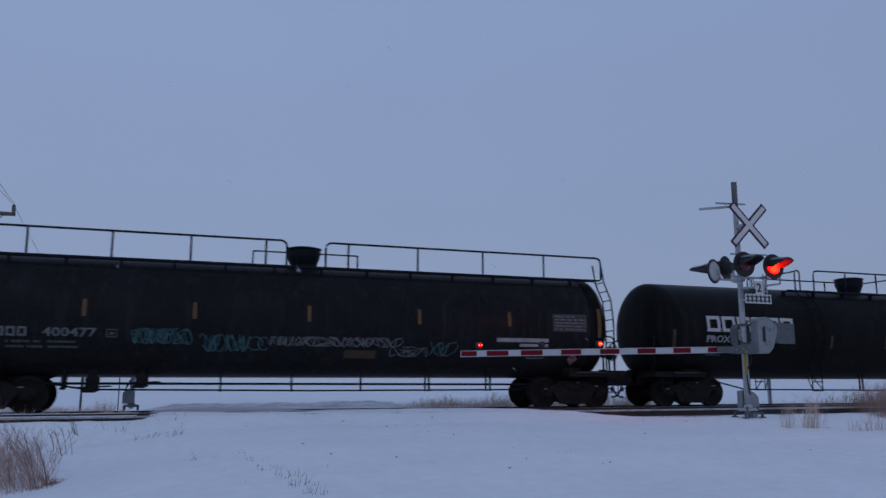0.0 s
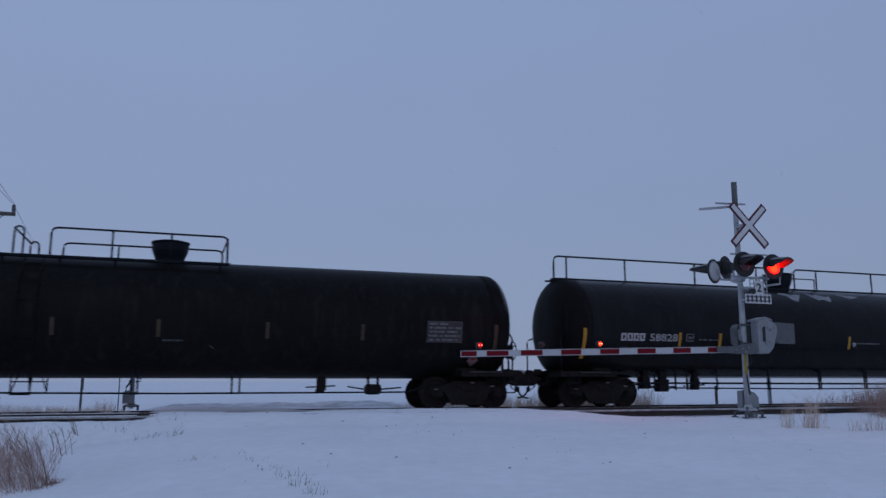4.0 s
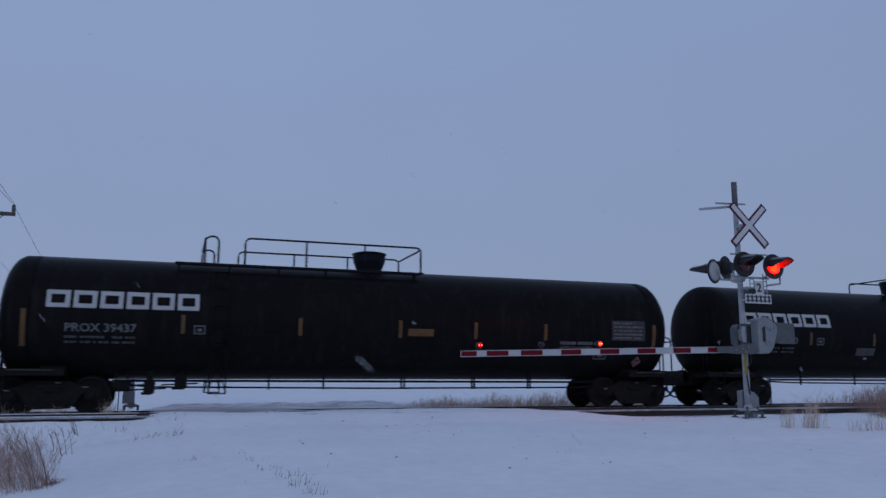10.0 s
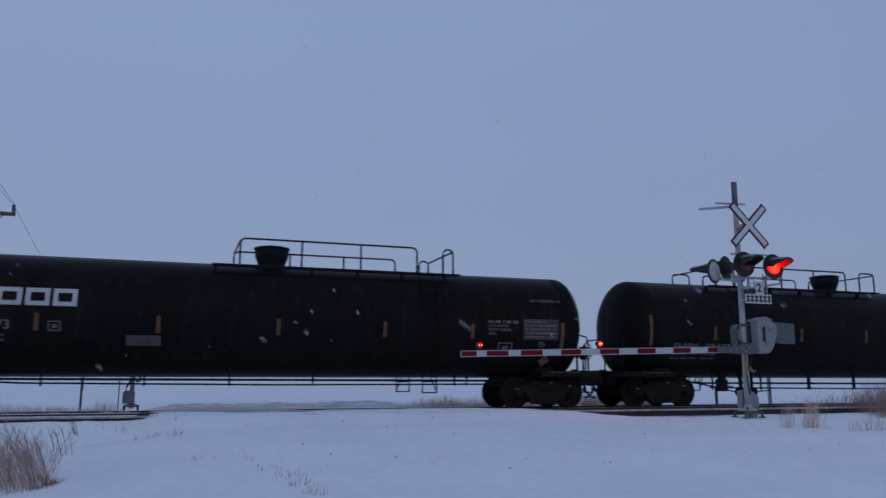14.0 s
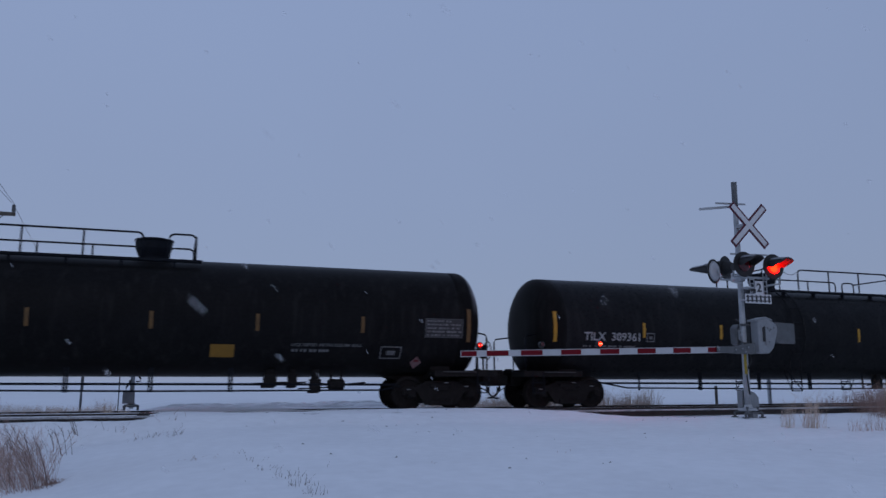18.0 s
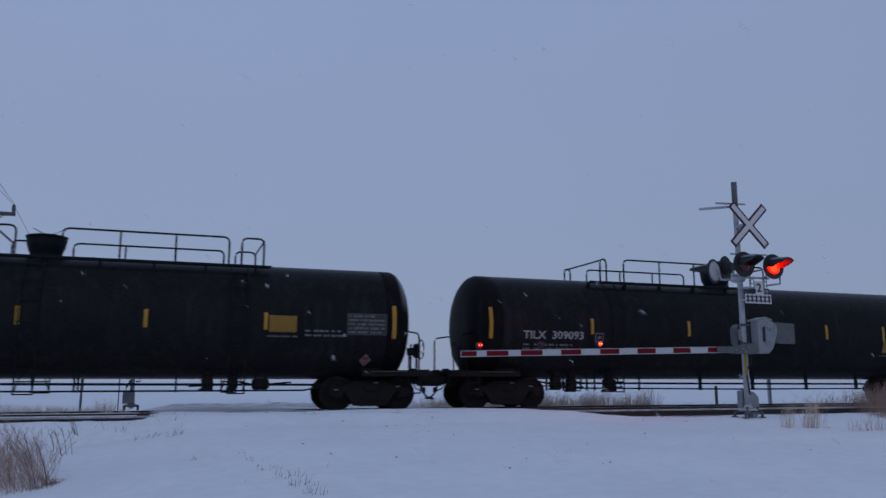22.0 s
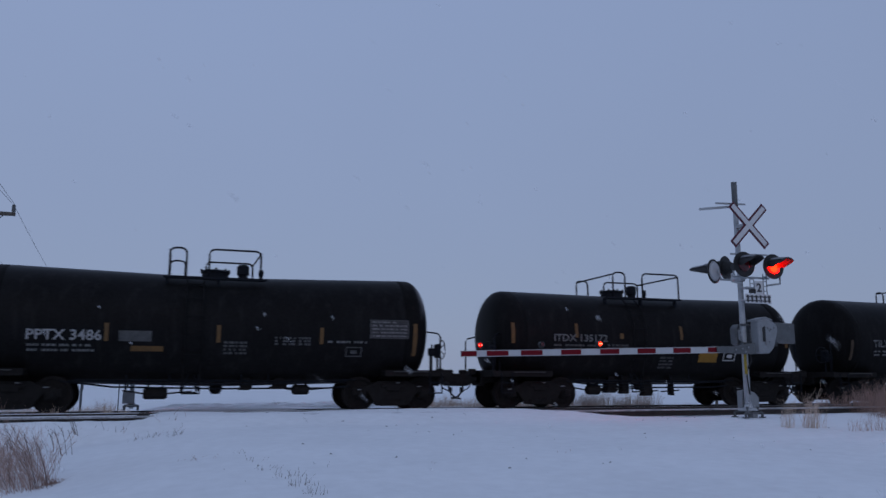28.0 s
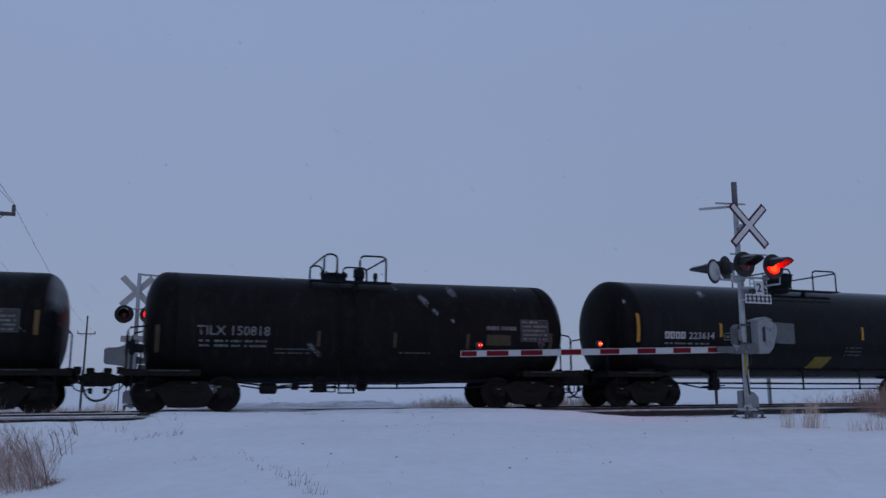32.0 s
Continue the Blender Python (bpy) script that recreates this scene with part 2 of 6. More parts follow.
def rise(s, n):
    """Height of the snow over the plan: the road crossing is level with the rails and falls towards the camera."""
    road = ease((s + 0.6) * 2.2) * ease((15.5 - s) * 1.1)
    d = abs(n - TRACK)
    bank = -0.04 - 0.50 * min(1, max(0, (14 - n) / 13)) if n < 14 else -0.04
    level = bank - 0.03
    off = bank - 0.2 - 0.16 * ease((d - 3.2) * 2) if s < 5 else bank - 0.12 - 0.08 * ease((d - 3.2) * 2)
    z = off + (level - off) * road
    if d < 2.3:
        w = min(1, (2.3 - d) / 0.7)
        on = ease((s + 0.55) * 9) * ease((10.0 - s) * 2.6)
        bed = -0.145 + on * 0.139 + (1 - on) * 0.02 * noise.noise((s * 1.7, n * 2.0, 9))
        z = z * (1 - w) + bed * w
    e = abs(n - SIDING)
    if e < 2.4:
        w = min(1, (2.4 - e) / 1.2)
        on = ease((s + 0.42) * 9) * ease((9.75 - s) * 2.6)
        bare = 0.075 * ease((s - 10.5) * 1.5)
        bed = -0.01 - bare + on * 0.108 + (1 - on) * 0.02 * noise.noise((s * 1.7, n * 2.0, 5))
        z = z * (1 - w) + bed * w
    if n > 25:
        z += 0.17 * math.exp(-((n - 27.2) / 1.0) ** 2) * (0.15 + 0.3 * max(0, noise.noise((s * 0.6, 3.1, 0)) + 0.35) + 0.35 * noise.noise((s * 2.3, n * 2.1, 4)) + 0.3 * noise.noise((s * 4.7, n * 4.1, 8))) * ease((4.2 - abs(s - 3.8)) * 1.6)
        z += 0.10 * ease((n - 27) * 1.5) * ease((45 - n) * 0.2)
    near = 1 / (1 + (s * s + n * n) / 6000)
    z += near * (0.05 * noise.noise((s * 0.22, n * 0.3, 0.5)) + 0.022 * noise.noise((s * 0.9, n * 0.9, 7)) + 0.008 * noise.noise((s * 3, n * 3, 2)))
    z += 0.13 * math.exp(-((s - 11.8) / 1.6) ** 2 - ((n - 13.9) / 1.6) ** 2)
    z -= 0.03 * math.exp(-((n - 10.9 - 0.06 * (s - 10)) / 0.12) ** 2) * ease((s - 7) * 1.5)
    if 1.5 < s < 12 and n < 19:
        for c in (3.2, 5.1, 7.4, 9.2):
            z -= 0.018 * math.exp(-((s - c - 0.25 * math.sin(n * 0.3)) / 0.22) ** 2)
    return z


def spread(fine0, fine1, step, far0, far1):
    mid = list(np.arange(fine0, fine1 + 1e-6, step))
    lo, hi, g = [], [], step
    x = fine0
    while x > far0:
        g *= 1.25
        x -= g
        lo.append(max(x, far0))
    x, g = fine1, step
    while x < far1:
        g *= 1.25
        x += g
        hi.append(min(x, far1))
    return lo[::-1] + mid + hi


def ground_sheet():
    ss, ns = spread(-9, 26, 0.16, -4000, 4000), spread(3, 33, 0.16, -400, 4500)
    vs = [(s, n, rise(s, n)) for n in ns for s in ss]
    w = len(ss)
    fs = [(j * w + i, j * w + i + 1, (j + 1) * w + i + 1, (j + 1) * w + i) for j in range(len(ns) - 1) for i in range(w - 1)]
    me = bpy.data.meshes.new("ground")
    me.from_pydata(vs, [], fs)
    me.materials.append(M["snow"])
    me.shade_smooth()
    tagged(new("ground", me), "snow-covered ground and road with faint wheel ruts", "ground", kind="structure")


ground_sheet()


def railway(at, top, label):
    t = thing("railway_track", 0, at, top, label, "railway track", "two tracks over the crossing")
    prof = [(-0.075, -0.172), (0.075, -0.172), (0.075, -0.158), (0.012, -0.135), (0.012, -0.045), (0.036, -0.035), (0.036, -0.004), (0.028, 0), (-0.028, 0), (-0.036, -0.004), (-0.036, -0.035), (-0.012, -0.045), (-0.012, -0.135), (-0.075, -0.158)]
    bm = bmesh.new()
    a = [bm.verts.new((-500, y, z)) for y, z in prof]
    b = [bm.verts.new((900, y, z)) for y, z in prof]
    for i in range(len(a)):
        j = (i + 1) % len(a)
        bm.faces.new((a[i], a[j], b[j], b[i]))
    me = finish("rail", bm, "railside")
    me.materials.append(M["rail"])
    me.materials.append(M["railhead"])
    for p in me.polygons:
        p.material_index = 1 if p.center.z > -0.006 else 2 if p.center.z > -0.04 else 0
    part("rail", me, t, "rusty rail with a worn bright head", pose(0, -0.755, 0))
    dull = me.copy()
    for p in dull.polygons:
        p.material_index = 0
    part("rail", dull, t, "dark rusty rail", pose(0, 0.755, 0))
    tie = finish("tie", box(bmesh.new(), -0.11, 0.11, -1.28, 1.28, -0.31, -0.174, 0.012), "tie")
    for k in range(-22, 60):
        s = k * 0.55
        if -0.9 < s < 10.4 or at == SIDING:
            continue
        part("tie", tie, t, at=pose(s, random.uniform(-0.04, 0.04), random.uniform(-0.004, 0.0), 0, 0, random.uniform(-1.2, 1.2)))
    plank = finish("crossing_plank", box(bmesh.new(), -0.55, 9.9, -0.12, 0.12, -0.19, -0.034, 0.01), "tie")
    for y in (-0.97, -0.56, 0.56, 0.97):
        part("crossing_plank", plank, t, "dark timber crossing plank under snow", pose(0, y, 0))
    ramp = slab(bmesh.new(), [(-0.62, -0.2), (-0.1, -0.2), (-0.1, -0.005), (-0.5, -0.075)], -1.16, -0.93)
    part("plank_end", finish("plank_end", ramp, "tie"), t, "bevelled plank end")


def rail_drift(x0, x1, y, top, seed):
    """A low ragged drift of snow along the foot of a rail."""
    rnd = random.Random(seed)
    bm = bmesh.new()
    rows = []
    n = int((x1 - x0) / 0.12)
    for i in range(n + 1):
        x = x0 + (x1 - x0) * i / n
        h = top + 0.035 * noise.noise((x * 2.3, seed, 0)) + rnd.uniform(-0.008, 0.008)
        rows.append([bm.verts.new((x, y + dy, z)) for dy, z in ((-0.22, -0.19), (-0.12, h - 0.03), (0.0, h), (0.08, -0.19))])
    for a, b in zip(rows, rows[1:]):
        for k in range(3):
            bm.faces.new((a[k], b[k], b[k + 1], a[k + 1]))
    return finish("rail_drift", bm, "snow_cap", True)


drift = tagged(new("rail_drift", rail_drift(-16, -0.5, -0.95, -0.002, 3)), "ragged snow drift along the rail foot", "snow drift", kind="stuff")
drift.matrix_basis = pose(0, SIDING, 0)
drift = tagged(new("rail_drift", rail_drift(9.8, 45, -1.05, -0.1, 5)), "ragged snow drift along the rail foot", "snow drift", kind="stuff")
drift.matrix_basis = pose(0, SIDING, 0)
rail_cap = finish("rail_cap", box(bmesh.new(), -16, -0.62, -0.03, 0.03, 0.0, 0.014, 0.004), "snow_cap")
for y in (-0.755, 0.755):
    cap = tagged(new("rail_snow", rail_cap), "thin line of snow lying on the idle rail", "snow", kind="stuff")
    cap.matrix_basis = pose(0, SIDING + y, SIDING_TOP)
railway(TRACK, 0, "railway track under the train with snow between its steel rails")
railway(SIDING, SIDING_TOP, "nearer empty railway track half buried in snow")


# ---- tank cars ----
def wrap(u, z, R, zc, lift=0.007):
    q = max(-0.999, min(0.999, (z - zc) / R))
    return Vector((u, -(R + lift) * math.sqrt(1 - q * q), zc + (R + lift) * q))


class Shell:
    """Radius and axis of a tank, which may sag towards the middle."""

    def __init__(self, R, zc, sag, half):
        self.R, self.zc, self.sag, self.half = R, zc, sag, half

    def axis(self, u):
        return self.zc - self.sag * max(0, 1 - abs(u) / self.half)

    def on(self, u, z, lift=0.007):
        return wrap(u, z, self.R, self.axis(u), lift)


def patch(sh, u0, u1, z0, z1, lift=0.007, slant=0.0):
    """A thin sheet that follows the tank's side."""
    bm = bmesh.new()
    nz, nu = max(2, int((z1 - z0) / 0.08)), max(1, int(abs(u1 - u0) / 1.0))
    g = [[bm.verts.new(sh.on(u0 + (u1 - u0) * i / nu + slant * k / nz, z0 + (z1 - z0) * k / nz, lift)) for i in range(nu + 1)] for k in range(nz + 1)]
    for k in range(nz):
        for i in range(nu):
            bm.faces.new((g[k][i], g[k][i + 1], g[k + 1][i + 1], g[k + 1][i]))
    r = bmesh.ops.extrude_face_region(bm, geom=bm.faces[:])
    bmesh.ops.translate(bm, verts=[v for v in r["geom"] if isinstance(v, bmesh.types.BMVert)], vec=(0, 0.006, 0))
    return bm


def frame_patch(sh, u0, u1, z0, z1, w, lift=0.007):
    bm = bmesh.new()
    for a in ((u0, u1, z0, z0 + w), (u0, u1, z1 - w, z1), (u0, u0 + w, z0 + w, z1 - w), (u1 - w, u1, z0 + w, z1 - w)):
        q = patch(sh, *a, lift)
        tmp = bpy.data.meshes.new("tmp")
        q.to_mesh(tmp)
        q.free()
        bm.from_mesh(tmp)
        bpy.data.meshes.remove(tmp)
    return bm


def dashes(sh, u0, u1, z0, z1, lift=0.007):
    """A line of stencil too small to read: short marks with gaps."""
    rnd = random.Random(int(u0 * 1000) + int(z0 * 1000))
    bm = bmesh.new()
    u = u0
    while u < u1 - 0.03:
        w = min(rnd.choice((0.05, 0.07, 0.09, 0.13)), u1 - u)
        corners = [sh.on(a, b, lift) for a, b in ((u, z0), (u + w, z0), (u + w, z1), (u, z1))]
        back = [c + Vector((0, 0.006, 0)) for c in corners]
        f, b = [bm.verts.new(c) for c in corners], [bm.verts.new(c) for c in back]
        bm.faces.new(f), bm.faces.new(b[::-1])
        for k in range(4):
            bm.faces.new((f[k], f[(k + 1) % 4], b[(k + 1) % 4], b[k]))
        u += w + rnd.choice((0.018, 0.022, 0.028, 0.07))
    return bm


def glyphs(text):
    """Flat mesh of a text in the built-in font, one unit high."""
    cu = bpy.data.curves.new("stencil", "FONT")
    cu.body, cu.size, cu.offset, cu.resolution_u = text, 1.0, 0.018, 2
    ob = bpy.data.objects.new("stencil", cu)
    me = bpy.data.meshes.new_from_object(ob)
    bpy.data.objects.remove(ob)
    bpy.data.curves.remove(cu)
    return me


def extent(me):
    co = np.array([v.co[:] for v in me.vertices])
    return co.min(0), co.max(0)


def letters(sh, text, u0, u1, z0, z1, mat, car):
    """Stencilled characters, laid one by one on the tank's side and fitted to a width and height."""
    whole = glyphs(text)
    lo, hi = extent(whole)
    bpy.data.meshes.remove(whole)
    for i, ch in enumerate(text):
        if ch == " ":
            continue
        me, run = glyphs(ch), glyphs(text[:i + 1])
        shift = extent(run)[1][0] - extent(me)[1][0]
        bpy.data.meshes.remove(run)
        for v in me.vertices:
            u = u0 + (v.co.x + shift - lo[0]) / (hi[0] - lo[0]) * (u1 - u0)
            z = z0 + (v.co.y - lo[1]) / (hi[1] - lo[1]) * (z1 - z0)
            v.co = sh.on(u, z, 0.008)
        me.materials.clear()
        me.materials.append(M[mat])
        part("stencil_character", me, car)


def scribble(sh, u0, u1, z0, z1, strokes, seed, width=0.024):
    """Loose spray-can strokes without any lettering."""
    rnd = random.Random(seed)
    out = []
    for k in range(strokes):
        bm = bmesh.new()
        cu = u0 + (u1 - u0) * (k + 0.5) / strokes
        w = (u1 - u0) / strokes * rnd.uniform(1.0, 2.0)
        ph, fa, fb = rnd.uniform(0, 6), rnd.choice((1, 1, 2)), rnd.choice((1, 2, 3))
        pts = []
        for i in range(17):
            a = i / 16 * rnd.uniform(5.2, 6.0)
            u = cu + w * 0.6 * math.sin(fa * a + ph)
            z = (z0 + z1) / 2 + (z1 - z0) / 2 * math.sin(fb * a + ph * 1.7) * 0.95
            pts.append((u, z))
        row = []
        for i, (u, z) in enumerate(pts):
            b = pts[min(i + 1, 16)]
            a = pts[max(i - 1, 0)]
            d = Vector((b[0] - a[0], b[1] - a[1])).normalized()
            ww = width * rnd.uniform(0.35, 0.65)
            row.append((bm.verts.new(sh.on(u - d.y * ww, z + d.x * ww, 0.009)), bm.verts.new(sh.on(u + d.y * ww, z - d.x * ww, 0.009))))
        for p, q in zip(row, row[1:]):
            bm.faces.new((p[0], p[1], q[1], q[0]))
        out.append(bm)
    return out


def wheelset():
    bm = bmesh.new()
    for sgn in (-1, 1):
        prof = [(0.66, 0.0), (0.66, 0.09), (0.675, 0.13), (0.70, 0.16), (0.735, 0.34), (0.715, 0.38), (0.68, 0.40), (0.68, 0.485), (0.705, 0.485), (0.72, 0.46), (0.815, 0.452), (0.82, 0.42), (0.81, 0.385), (0.775, 0.36), (0.755, 0.2), (0.80, 0.14), (0.82, 0.12), (0.82, 0.085), (1.0, 0.075), (1.0, 0.0)]
        lathe(bm, [(sgn * a, r) for a, r in prof], "y", 28)
    lathe(bm, [(-0.66, 0.085), (0.66, 0.085)], "y", 12)
    return finish("wheelset", bm, "wheel", False)


def side_frame():
    bm = bmesh.new()
    out = [(-1.12, 0.42), (-1.12, 0.60), (-0.72, 0.66), (-0.42, 0.80), (0.42, 0.80), (0.72, 0.66), (1.12, 0.60), (1.12, 0.42), (0.98, 0.40), (0.98, 0.50), (0.74, 0.50), (0.66, 0.42), (0.46, 0.13), (-0.46, 0.13), (-0.66, 0.42), (-0.74, 0.50), (-0.98, 0.50), (-0.98, 0.40)]
    slab(bm, out, -0.06, 0.06)
    for sgn in (-1, 1):
        box(bm, sgn * 0.889 - 0.13, sgn * 0.889 + 0.13, -0.10, 0.10, 0.34, 0.55, 0.02)
        lathe(bm, [(-0.15, 0.0), (-0.15, 0.09), (-0.12, 0.105), (0.1, 0.105)], "y", 14, (sgn * 0.889, 0, 0.457))
    box(bm, -0.34, 0.34, -0.12, 0.10, 0.12, 0.27, 0.02)
    box(bm, -0.34, 0.34, -0.12, 0.10, 0.62, 0.74, 0.02)
    return finish("side_frame", bm, "iron")


def spring():
    bm = bmesh.new()
    for dx in (-0.17, 0, 0.17):
        pts = [(dx + 0.06 * math.cos(a * 0.9), 0.06 * math.sin(a * 0.9), 0.30 + 0.32 * a / 28) for a in range(29)]
        tube(bm, pts, 0.016, 4)
    return finish("spring", bm, "iron")


def bolster():
    bm = bmesh.new()
    box(bm, -0.2, 0.2, -1.12, 1.12, 0.52, 0.72, 0.03)
    box(bm, -0.26, 0.26, -0.4, 0.4, 0.68, 0.80, 0.03)
    for sgn in (-1, 1):
        box(bm, sgn * 0.37 - 0.03, sgn * 0.37 + 0.03, -0.72, 0.72, 0.30, 0.50)
        for q in (-1, 1):
            box(bm, sgn * 0.43 - 0.04, sgn * 0.43 + 0.04, q * 0.745 - 0.06, q * 0.745 + 0.06, 0.2, 0.72, 0.01)
    return finish("truck", bm, "iron")


def coupler():
    bm = bmesh.new()
    box(bm, 0, 0.55, -0.07, 0.07, 0.80, 0.93, 0.015)
    slab(bm, [(0.48, 0.74), (0.60, 0.66), (0.84, 0.65), (0.92, 0.72), (0.93, 0.98), (0.84, 1.03), (0.66, 1.0), (0.48, 0.94)], -0.19, 0.14)
    box(bm, 0.78, 0.99, -0.04, 0.2, 0.66, 1.02, 0.03)
    box(bm, 0.70, 0.80, -0.05, 0.05, 0.47, 0.62, 0.015)
    tube(bm, [(0.30, -0.30, 0.78), (0.42, -0.32, 0.58), (0.60, -0.22, 0.52), (0.72, -0.06, 0.60)], 0.018, 5)
    tube(bm, [(0.15, -0.75, 0.92), (0.4, -0.45, 0.78), (0.55, 0, 0.72), (0.6, 0.05, 0.80)], 0.015, 5)
    box(bm, 0.32, 0.5, -0.12, 0.12, 0.98, 1.17, 0.02)
    box(bm, 0.62, 0.82, -0.1, 0.12, 0.98, 1.14, 0.03)
    box(bm, 0.1, 0.3, -0.3, 0.3, 0.66, 0.78, 0.02)
    return finish("coupler", bm, "iron")


def air_hose():
    bm = bmesh.new()
    pts = [(0.02 + 0.34 * (1 - math.cos(math.pi * i / 20)), -0.28, 0.74 - 0.45 * math.sin(math.pi * i / 20)) for i in range(12)]
    tube(bm, pts, 0.03, 7)
    tube(bm, [(-0.3, -0.28, 0.80), (0.02, -0.28, 0.74)], 0.035, 6)
    tube(bm, [(-0.12, -0.28, 0.76), (-0.12, -0.1, 0.95)], 0.02, 5)
    return finish("air_hose", bm, "hose")


def end_platform(x0, x1):
    bm = bmesh.new()
    box(bm, x0, x1, -1.35, 1.35, 1.06, 1.10)
    box(bm, x1 - 0.06, x1, -1.38, 1.38, 0.93, 1.12)
    for y in (-1.37, 1.33):
        box(bm, x0, x1, y, y + 0.04, 0.93, 1.08)
    return finish("end_platform", bm, "iron")


def stub_sill(x0, x1):
    bm = bmesh.new()
    box(bm, x0, x1, -0.36, 0.36, 0.76, 1.055, 0.015)
    box(bm, x1 - 0.1, x1, -0.42, 0.42, 0.72, 1.05, 0.01)
    for y in (-0.36, 0.30):
        slab(bm, [(x0 - 0.85, 1.04), (x0 - 0.1, 0.78), (x0 + 0.2, 0.76), (x0 + 0.2, 1.05)], y, y + 0.06)
    return finish("stub_sill", bm, "iron")


def saddle(R, zc):
    """The cradle between tank and sill over each truck."""
    bm = bmesh.new()
    lo = [(a, zc - math.sqrt(max(0.0, R * R - a * a)) - 0.006) for a in np.linspace(-0.95, 0.95, 11)]
    out = lo + [(0.97, 1.12), (0.9, 0.98), (0.5, 0.80), (-0.5, 0.80), (-0.9, 0.98), (-0.97, 1.12)]
    a = [bm.verts.new((-0.3, y, z)) for y, z in out]
    b = [bm.verts.new((0.3, y, z)) for y, z in out]
    bm.faces.new(a), bm.faces.new(b[::-1])
    for i in range(len(a)):
        j = (i + 1) % len(a)
        bm.faces.new((a[i], a[j], b[j], b[i]))
    return finish("saddle", bm, "iron")


def brake_pod(x, w, z, zb):
    """A valve, cylinder or reservoir hung below the belly, with its straps and pipe."""
    bm = bmesh.new()
    deep = zb - z + 0.16
    if w > 0.4:                       # lying cylinder
        r = min(0.15, deep * 0.36)
        lathe(bm, [(-w / 2, 0.0), (-w / 2, r * 0.7), (-w / 2 + 0.05, r), (w / 2 - 0.05, r), (w / 2, r * 0.7), (w / 2, 0.0)], "x", 14, (x, -0.7, z + r))
        for q in (-0.3, 0.3):
            box(bm, x + q * w - 0.025, x + q * w + 0.025, -0.75, -0.65, z + r, zb + 0.22)
        tube(bm, [(x - w / 2, -0.7, z + r), (x - w / 2 - 0.5, -0.7, z + r + 0.08)], 0.022, 5)
        tube(bm, [(x + w / 2, -0.7, z + r), (x + w / 2 + 0.6, -0.7, z + r + 0.05)], 0.022, 5)
    else:                             # upright valve block
        box(bm, x - w / 2, x + w / 2, -0.82, -0.55, z + 0.03, z + 0.03 + min(0.36, deep), 0.02)
        box(bm, x - w * 0.32, x + w * 0.32, -0.78, -0.6, z + 0.2, zb + 0.24)
        box(bm, x - w * 0.7, x + w * 0.3, -0.86, -0.6, z, z + 0.07, 0.015)
        tube(bm, [(x - w * 0.5 - 0.32, -0.68, z + 0.12), (x + w * 0.5 + 0.28, -0.68, z + 0.16)], 0.02, 5)
    return bm


def pale_lump():
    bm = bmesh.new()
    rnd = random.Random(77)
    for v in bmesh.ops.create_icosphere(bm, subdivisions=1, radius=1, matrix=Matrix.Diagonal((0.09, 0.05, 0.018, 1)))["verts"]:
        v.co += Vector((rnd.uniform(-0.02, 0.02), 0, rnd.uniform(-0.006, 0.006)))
    return finish("pale_lump", bm, "thin_snow")


def make_truck(car, x):
    tr = part("truck", shared("bolster", bolster), car, "grimy cast-steel four-wheel truck", pose(x, 0, 0))
    for y in (-1.0, 1.0):
        part("side_frame", shared("side_frame", side_frame), tr, at=pose(0, y, 0))
        part("spring", shared("spring", spring), tr, at=pose(0, y, 0))
    # pale lumps put in for the bright spots along the side frame
    for dx, z in ((-0.95, 0.565), (0.16, 0.75), (0.78, 0.65)):
        part("pale_lump", shared("pale_lump", pale_lump), tr, "small pale lump", pose(dx, -1.05, z))
    for dx in (-0.889, 0.889):
        ROLLING.append(part("wheelset", shared("wheelset", wheelset), tr, "dark steel wheel pair on its axle", pose(dx, 0, 0.457)))


ROLLING, CARS = [], []
# centre of each car at the start, and the distances of its two trucks from there
LAYOUT = [(3.68, 7.88, 7.90), (24.06, 8.18, 8.10), (44.63, 8.0, 8.02), (65.16, 8.26, 8.15), (85.69, 8.17, 8.14), (105.94, 8.0, 7.85), (126.33, 8.44, 8.48), (147.49, 8.56, 8.37), (164.97, 4.82, 4.72), (178.35, 4.12, 4.03), (191.61, 4.82, 4.83), (206.95, 6.35, 6.5)]


def rail_run(car, pts, posts, zdeck, y, mid=None, r=0.02):
    """One handrail: a bent pipe, its posts and a lower pipe."""
    bm = bmesh.new()
    tube(bm, [(x, y, z) for x, z in pts], r, 6)
    part("handrail", finish("handrail", bm, "pipe", True), car)
    for x, top in posts:
        bm = bmesh.new()
        tube(bm, [(x, y, zdeck), (x, y, top)], r * 0.95, 5)
        part("rail_post", finish("rail_post", bm, "pipe", True), car)
    if mid:
        bm = bmesh.new()
        tube(bm, [(x, y, z) for x, z in mid], r * 0.85, 5)
        part("mid_rail", finish("mid_rail", bm, "pipe", True), car)


def hoop(x0, x1, z0, z1, c0=0.15, c1=0.15):
    """A pipe that rises, bends over and falls again."""
    p = [(x0, z0)] if c0 is not None else []
    if c0:
        p += [(x0, z1 - c0)] + [(x0 + c0 - c0 * math.cos(a), z1 - c0 + c0 * math.sin(a)) for a in (0.5, 1.05, 1.57)]
    else:
        p += [(x0, z1)]
    if c1:
        p += [(x1 - c1 + c1 * math.sin(a), z1 - c1 + c1 * math.cos(a)) for a in (0, 0.5, 1.05, 1.57)]
    else:
        p += [(x1, z1)]
    return p + [(x1, z0)]


